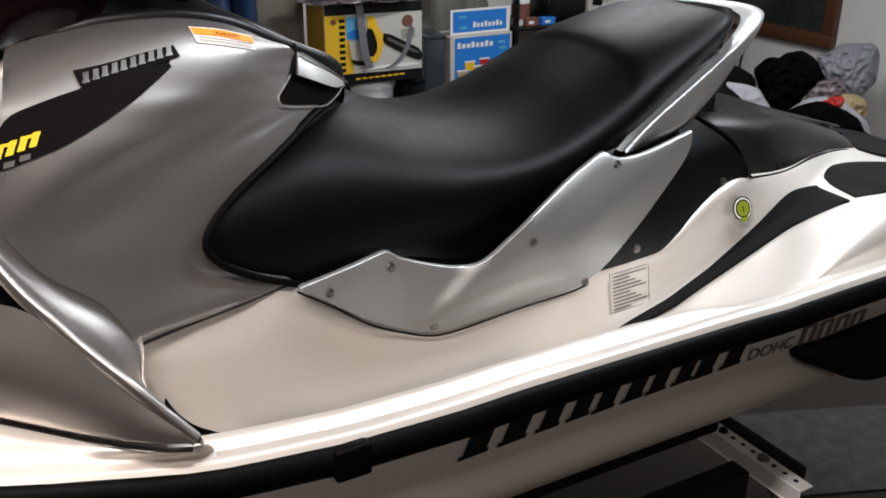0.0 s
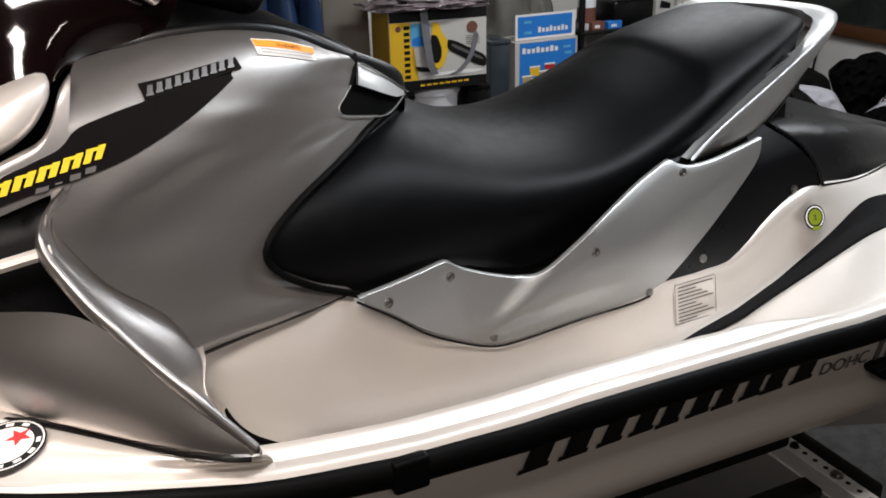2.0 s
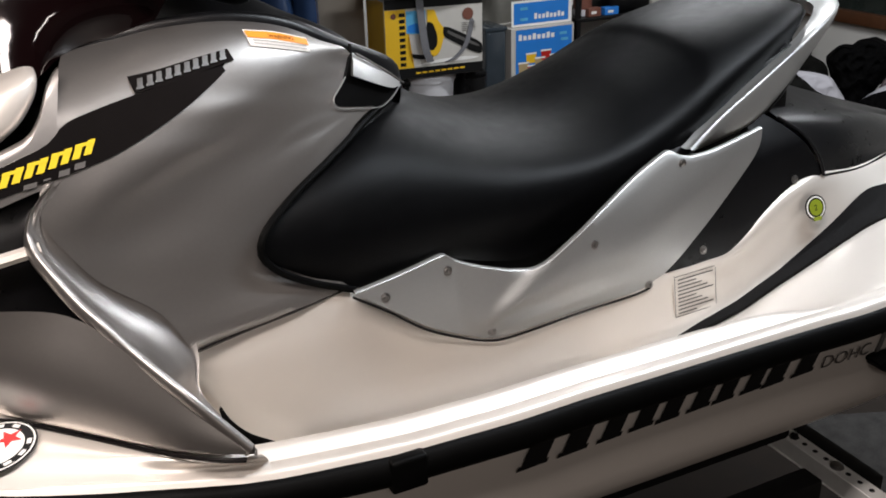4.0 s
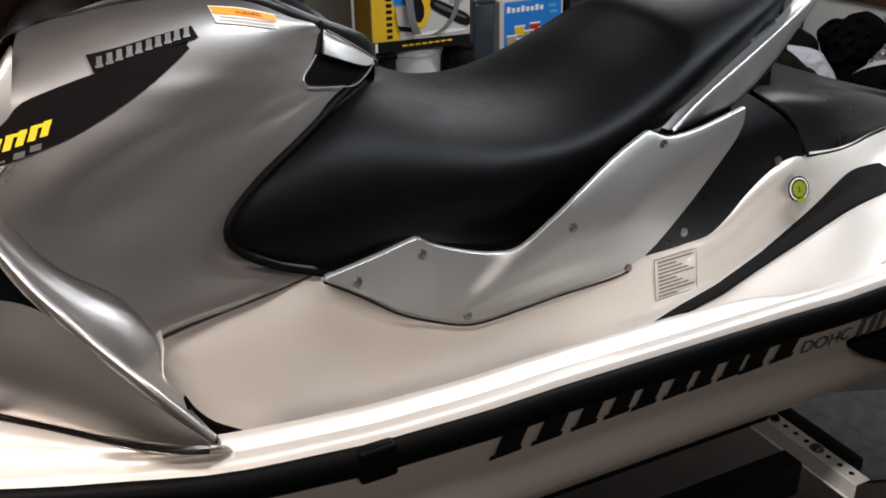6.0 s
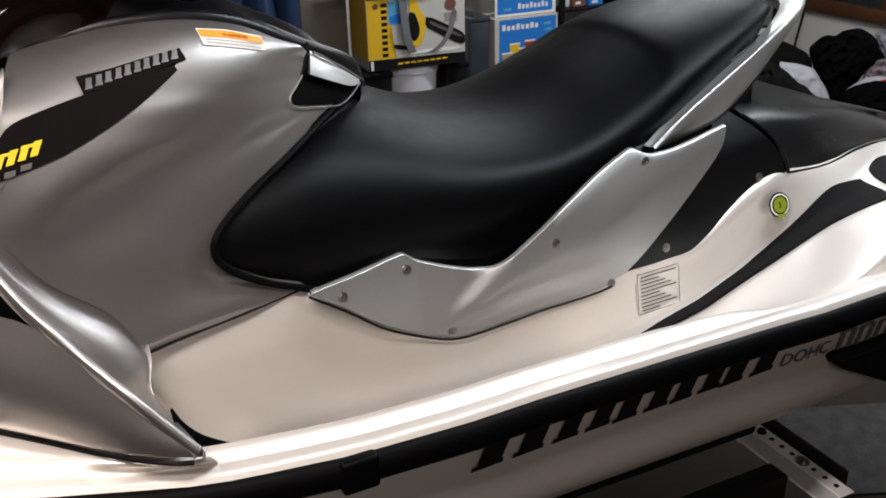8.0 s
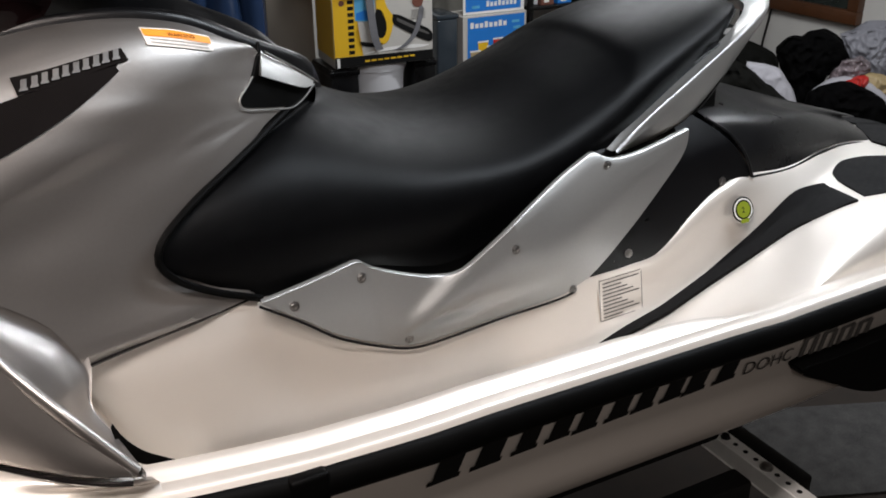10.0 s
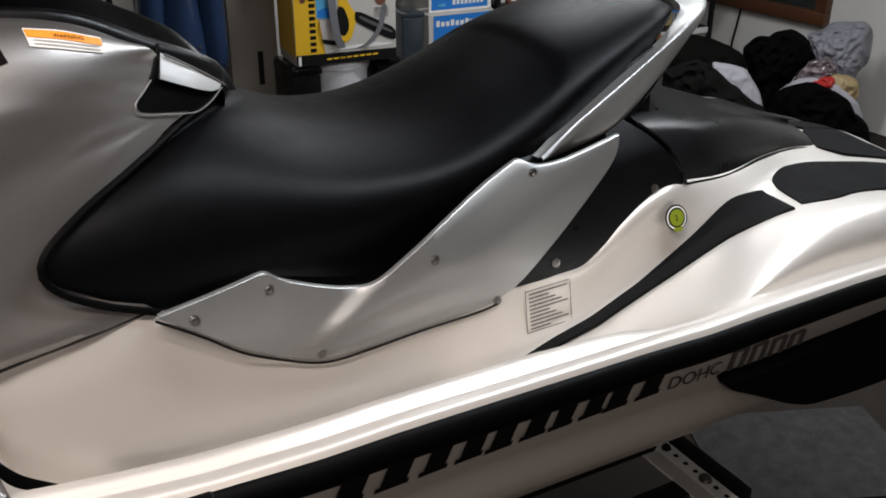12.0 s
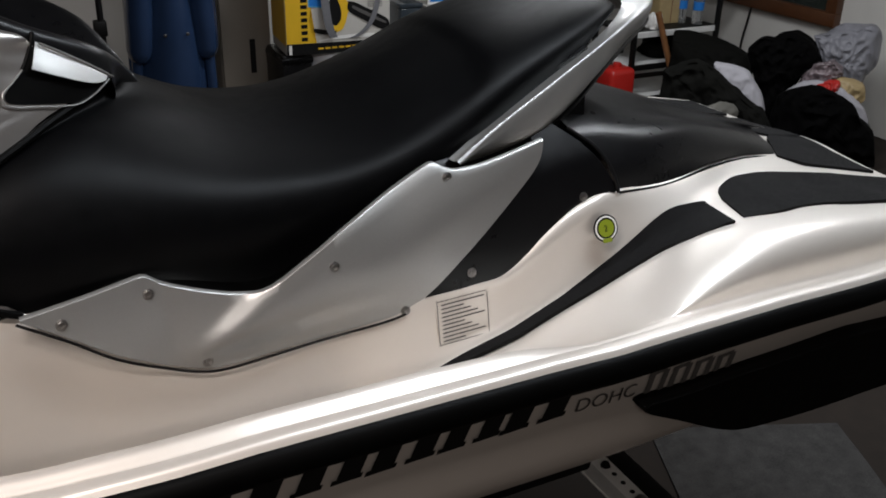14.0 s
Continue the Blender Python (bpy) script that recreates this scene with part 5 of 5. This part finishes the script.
part("handle", tube([(-0.06, -0.02, 0.158), (-0.05, -0.02, 0.19), (0.05, -0.02, 0.19), (0.06, -0.02, 0.158)], 0.008, 8, 16), BLACK_PLASTIC, case)
for x, w, h, c, lab in ((2.70, 0.09, 0.05, BROWN_PRINT, "small brown printed packet on the rack"), (2.82, 0.10, 0.045, CARD_BLUE, "small blue packet on the rack")):
    p = thing("packet", lab, "packet", pose(x, 3.935, 0.70))
    part("body", box_bm(w, 0.05, h, 0.003, 1, (0, 0, h / 2)), c, p)
    part("print", flat(rect(-w * 0.3, h * 0.3, w * 0.4, h * 0.35), -0.0255, 0.001), WHITE_PAPER, p)
for x, w, h in ((3.22, 0.14, 0.22), (3.38, 0.13, 0.18)):
    p = thing("carton_box", "white product carton with a dark drawing", "box", pose(x, 4.05, 0.70))
    part("carton", box_bm(w, 0.18, h, 0.003, 1, (0, 0, h / 2)), CARD_WHITE, p)
    part("print", flat([(-w * 0.3, h * 0.4), (w * 0.25, h * 0.35), (w * 0.3, h * 0.5), (-w * 0.25, h * 0.6)], -0.09, 0.002), INK, p)

# blue moulded sled and the tall things at the back
sled = thing("plastic_sled", "blue glossy moulded plastic sled standing on end", "sled", pose(0.70, 3.78, 0, 8, 0, 0))
def sled_line(u):
    return [(u * w, -d * (1 - u * u) ** 0.8, z) for z, w, d in ((0.04, 0.165, 0.10), (0.35, 0.165, 0.13), (0.60, 0.150, 0.135), (0.85, 0.115, 0.12), (1.05, 0.075, 0.09), (1.16, 0.045, 0.06))]


part("pan", loft([sled_line(u) for u in (-1, -0.88, -0.6, -0.3, 0, 0.3, 0.6, 0.88, 1)], 30, 5, 0.02), BLUE_PLASTIC, sled)
part("back", box_bm(0.40, 0.02, 1.16, 0.008, 2, (0, 0.005, 0.60)), BLUE_PLASTIC, sled)
for sx in (-1, 1):
    bm = lathe_bm([(0.012, 0.585), (0.034, 0.592), (0.052, 0.612), (0.062, 0.65), (0.064, 0.80), (0.060, 1.00), (0.050, 1.16), (0.02, 1.19)], 28)
    for v in bm.verts:
        v.co.y *= 1.25
        v.co.x += sx * lerp(0.150, 0.125, (v.co.z - 0.6) / 0.6)
        v.co.y -= 0.03
    part("side_lobe", bm, BLUE_PLASTIC, sled)
    part("runner", tube([(sx * 0.165, -0.01, 0.04), (sx * 0.175, -0.03, 0.35), (sx * 0.165, -0.03, 0.62)], 0.026, 12, 16), BLUE_PLASTIC, sled)
    part("bolt", lathe_bm([(0.008, 0), (0.008, 0.004), (0.004, 0.006)], 10), STEEL, sled, m=pose(sx * 0.05, -0.128, 0.74, 90))
pole = thing("stand_pole", "black steel stand pole with a clamp", "pole", pose(0.392, 3.62, 0))
part("shaft", tube([(0, 0, 0.03), (0, 0, 0.8), (0, 0, 1.7)], 0.014, 10, 4), DARK_METAL, pole)
part("clamp", box_bm(0.055, 0.05, 0.07, 0.008, 2, (-0.006, 0, 0.755)), DARK_METAL, pole)
part("foot", lathe_bm([(0.15, 0), (0.15, 0.02), (0.03, 0.04)], 20), DARK_METAL, pole)
post = thing("tool_pole", "dark steel tool handle leaning at the wall", "pole", pose(0.90, 4.14, 0))
part("shaft", tube([(0, 0, 0.0), (0.0, 0.05, 0.8), (0.0, 0.1, 1.7)], 0.024, 10, 4), DARK_METAL, post)
wood = thing("baseball_bat", "turned brown wooden bat leaning at the wall", "bat", pose(0.985, 4.16, 0))
part("shaft", lathe_bm([(0.010, 0), (0.010, 0.80), (0.012, 0.84), (0.022, 0.88), (0.026, 1.1), (0.024, 1.5)], 14), WOOD, wood)
board = thing("pale_door", "pale painted door leaf leaning at the wall", "door", pose(0.05, 4.2, 0, -2, 0, 0))
for x, w in ((-0.30, 0.58), (0.20, 0.40)):
    part("panel", box_bm(w, 0.035, 1.95, 0.004, 1, (x, 0, 0.975)), PALE_BOARD, board)
locker = thing("steel_locker", "grey-brown steel locker with a dark handle slot", "locker", pose(1.09, 4.02, 0))
part("body", box_bm(0.26, 0.36, 1.9, 0.006, 2, (0, 0, 0.96)), CABINET, locker)
part("door", box_bm(0.245, 0.018, 1.85, 0.004, 2, (0, -0.19, 0.96)), CABINET, locker)
part("handle_slot", box_bm(0.028, 0.006, 0.17, 0.002, 1, (0.03, -0.2, 0.52)), INK, locker)

# east corner: shelf, stick, bottle, window, clothes
unit = thing("shelf_unit", "black steel shelf unit in the corner", "shelf")
for z in (0.10, 0.30, 0.495, 1.0, 1.5):
    part("shelf", box_bm(0.64, 0.36, 0.016, 0.002, 1, (3.64, 3.79, z)), GALV if z < 0.4 else DARK_METAL, unit)
    part("shelf_edge", box_bm(0.64, 0.012, 0.034, 0.002, 1, (3.64, 3.605, z - 0.008)), DARK_METAL if z < 0.4 else GALV, unit)
for x in (3.33, 3.95):
    for y in (3.60, 3.98):
        part("post", box_bm(0.028, 0.028, 1.6, 0.003, 1, (x, y, 0.8)), DARK_METAL, unit)
stick = thing("wooden_stick", "reddish brown wooden stick leaning on the shelf", "stick", pose(0, 0, 0))
part("shaft", tube([(3.66, 3.50, 0.0), (3.57, 3.53, 0.28), (3.46, 3.57, 0.62)], 0.018, 10, 6), WOOD, stick)
can = thing("fuel_can", "red plastic fuel can on the floor", "can", pose(3.24, 3.62, 0))
part("body", box_bm(0.18, 0.16, 0.31, 0.03, 3, (0, 0, 0.155)), RED_PRINT, can)
part("cap", lathe_bm([(0.025, 0.305), (0.025, 0.33), (0.02, 0.335)], 16), RED_PRINT, can)
for x, y in ((3.86, 3.68), (3.80, 3.76)):
    w = thing("water_bottle", "clear water bottle with a blue label", "bottle", pose(x, y, 0.503), "water bottles")
    part("body", lathe_bm([(0.03, 0), (0.032, 0.01), (0.032, 0.15), (0.013, 0.195), (0.013, 0.215)], 20), CLEAR, w)
    part("label", lathe_bm([(0.0325, 0.085), (0.0325, 0.135)], 20), CARD_BLUE, w)
    part("cap", lathe_bm([(0.0145, 0.205), (0.0145, 0.225), (0.013, 0.227)], 14), WHITE_PLASTIC, w)
p = thing("carton_box", "tan cardboard carton on the shelf", "box", pose(3.70, 3.82, 0.503))
part("carton", box_bm(0.16, 0.14, 0.26, 0.003, 1, (0, 0, 0.13)), TAN, p)
part("seam", box_bm(0.004, 0.002, 0.25, 0, 1, (0.01, -0.071, 0.13)), BROWN_PRINT, p)
heap("crumpled_paper", "crumpled white paper on the shelf", "paper", pose(3.53, 3.68, 0.503), 0.05, 0.04, 0.06, WHITE_PAPER, 11, 0.5, 2.5, 4)
heap("folded_blanket", "dark olive blanket on the lower shelf", "blanket", pose(3.74, 3.78, 0.308), 0.17, 0.13, 0.09, CLOTH_OLIVE, 12, 0.3, 2.2, 4)
gg = np.zeros((7, 9, 3))
for i in range(7):
    for j in range(9):
        gg[i, j] = (3.60 + 0.016 * j + 0.008 * i, 3.61 + 0.014 * i, 0.312 + 0.004 * math.sin(j * 0.8) + 0.003 * i)
tagged(link("envelope", grid_bm(gg, 0.002, (0, 0, -1)), WHITE_PAPER), "white envelope on the lower shelf", "envelope")

win = tagged(thing("window_1", "brown wooden framed dark window in the white wall", "window"), kind="structure")
for y0, y1, z0, z1 in ((3.12, 4.24, 0.545, 0.625), (3.12, 4.24, 1.45, 1.53), (3.12, 3.20, 0.625, 1.45), (4.16, 4.24, 0.625, 1.45)):
    part("window_frame", box_bm(0.06, y1 - y0, z1 - z0, 0.006, 2, (4.425, (y0 + y1) / 2, (z0 + z1) / 2)), FRAME_WOOD, win)
part("pane", box_bm(0.01, 0.97, 0.83, 0, 1, (4.44, 3.68, 1.037)), DARK_GLASS, win)
cord = tube([(4.43, 3.82, 0.54), (4.43, 3.84, 0.42), (4.43, 3.86, 0.30), (4.43, 3.85, 0.0)], 0.007, 8, 16)
tagged(link("power_cord", cord, DARK_METAL), "black cord hanging below the window", "cord")


def garment(name, label, category, x, y, outline, bulge, thick, mat, seed, fold=0.02, freq=9.0):
    """A crumpled cloth thing with an outline (along, up), facing the corner's open side, its folds pressed in by noise."""
    bm = plate_bm(outline, 0.0, bulge, thick, 14)
    bmesh.ops.subdivide_edges(bm, edges=bm.edges[:], cuts=1, use_grid_fill=True)
    o = Vector((seed * 3.7, seed * 1.9, seed * 5.3))
    for v in bm.verts:
        q = v.co * freq + o
        w = Vector((noise.noise(q * 0.6), noise.noise(q * 0.6 + o), noise.noise(q * 0.6 - o)))
        r1 = 1 - 2 * abs(noise.noise(q + w * 1.2))
        r2 = 1 - 2 * abs(noise.noise(q * 2.3 + w * 1.5))
        low = min(1.0, max(0.0, v.co.z / 0.05))
        v.co += Vector((w.x * 1.3, -(1.3 * r1 + 0.55 * r2), w.z * 1.6 * low)) * fold
        v.co.z = max(0.003, v.co.z)
    return tagged(link(name, bm, mat, smooth=80, m=pose(x, y, 0, 0, 0, -49)), label, category)


garment("duffel_bag", "dark olive duffel bag under the clothes", "bag", 3.75, 3.30, [(-0.3, 0.48), (-0.2, 0.50), (-0.01, 0.475), (0.14, 0.405), (0.17, 0.3), (0.17, 0), (-0.3, 0)], 0.12, 0.10, CLOTH_OLIVE, 21, 0.018, 10)
garment("black_jacket", "crumpled black jacket on the heap", "jacket", 3.80, 2.90, [(-0.185, 0.50), (-0.15, 0.585), (-0.06, 0.585), (-0.01, 0.62), (0.09, 0.61), (0.16, 0.57), (0.20, 0.47), (0.13, 0.42), (0.06, 0.30), (0.03, 0), (-0.10, 0), (-0.09, 0.23), (-0.13, 0.35)], 0.10, 0.08, CLOTH_BLACK, 22, 0.026, 12)
garment("white_shirt", "white shirt half under the black jacket", "shirt", 3.37, 2.75, [(-0.15, 0.50), (-0.06, 0.505), (0.03, 0.485), (0.075, 0.40), (0.15, 0.275), (0.15, 0), (-0.15, 0)], 0.04, 0.05, CLOTH_WHITE, 24, 0.010, 12)
garment("dark_coat", "dark coat at the foot of the heap", "coat", 3.20, 2.62, [(-0.35, 0.50), (-0.22, 0.56), (-0.12, 0.535), (0.02, 0.43), (0.16, 0.32), (0.22, 0.24), (0.24, 0), (-0.36, 0)], 0.08, 0.05, CLOTH_OLIVE, 25, 0.022, 12)
garment("white_towel", "white towel between the black clothes", "towel", 3.86, 2.63, [(-0.22, 0.30), (-0.13, 0.39), (-0.02, 0.41), (0.06, 0.39), (0.2, 0.29), (0.25, 0.2), (0.24, 0), (-0.2, 0)], 0.05, 0.04, CLOTH_WHITE, 26, 0.010)
garment("black_trousers", "crumpled black trousers at the heap's foot", "trousers", 3.80, 2.55, [(-0.25, 0.33), (-0.17, 0.375), (-0.06, 0.395), (0.05, 0.37), (0.14, 0.30), (0.235, 0.20), (0.28, 0.05), (0.28, 0), (-0.27, 0)], 0.10, 0.05, CLOTH_BLACK, 23, 0.024, 11)
garment("grey_bag", "filled grey plastic bag on the heap", "bag", 4.10, 2.75, [(-0.17, 0.59), (-0.08, 0.645), (0.02, 0.645), (0.09, 0.665), (0.15, 0.64), (0.17, 0.47), (0.11, 0.36), (0.1, 0), (-0.12, 0), (-0.11, 0.42)], 0.10, 0.05, BAG_GREY, 27, 0.020, 15)
garment("clear_bag", "crumpled clear bag beside the snack pack", "bag", 3.92, 2.66, [(-0.16, 0.38), (-0.10, 0.48), (-0.02, 0.505), (0.06, 0.47), (0.04, 0.39), (0.02, 0.2), (-0.1, 0.2)], 0.03, 0.03, BAG_FILM, 32, 0.018, 24)
garment("snack_pack", "tan and red snack pack in the heap", "pack", 3.92, 2.62, [(-0.06, 0.37), (0.0, 0.425), (0.07, 0.42), (0.14, 0.39), (0.15, 0.31), (0.05, 0.29), (-0.03, 0.30)], 0.045, 0.03, TAN, 28, 0.010, 16)
garment("red_wrapper", "orange red shiny wrapper in the heap", "wrapper", 3.885, 2.60, [(-0.09, 0.385), (-0.03, 0.42), (0.02, 0.41), (0.02, 0.35), (-0.03, 0.33)], 0.04, 0.02, RED_PRINT, 29, 0.012, 20)
heap("grey_rag", "grey rag lying at the heap's front", "rag", pose(3.05, 2.54, 0.32), 0.10, 0.05, 0.06, SACK, 31, 0.3, 2.2, 4)

# unseen fixtures, added at the ceiling to go with the lamps
for x, y in [l[:2] for l in LAMPS]:
    fix = thing("ceiling_light", "unseen white tube light fixture added on the ceiling", "ceiling light", pose(x, y, 2.6), "ceiling lights")
    part("housing", box_bm(1.26, 0.26, 0.05, 0.01, 2, (0, 0, -0.025)), WHITE_PLASTIC, fix)
    for dy in (-0.06, 0.06):
        part("tube", tube([(-0.58, dy, -0.075), (0, dy, -0.075), (0.58, dy, -0.075)], 0.013, 10, 4), material("tube_glass", (0.9, 0.9, 0.9), 0.3), fix)
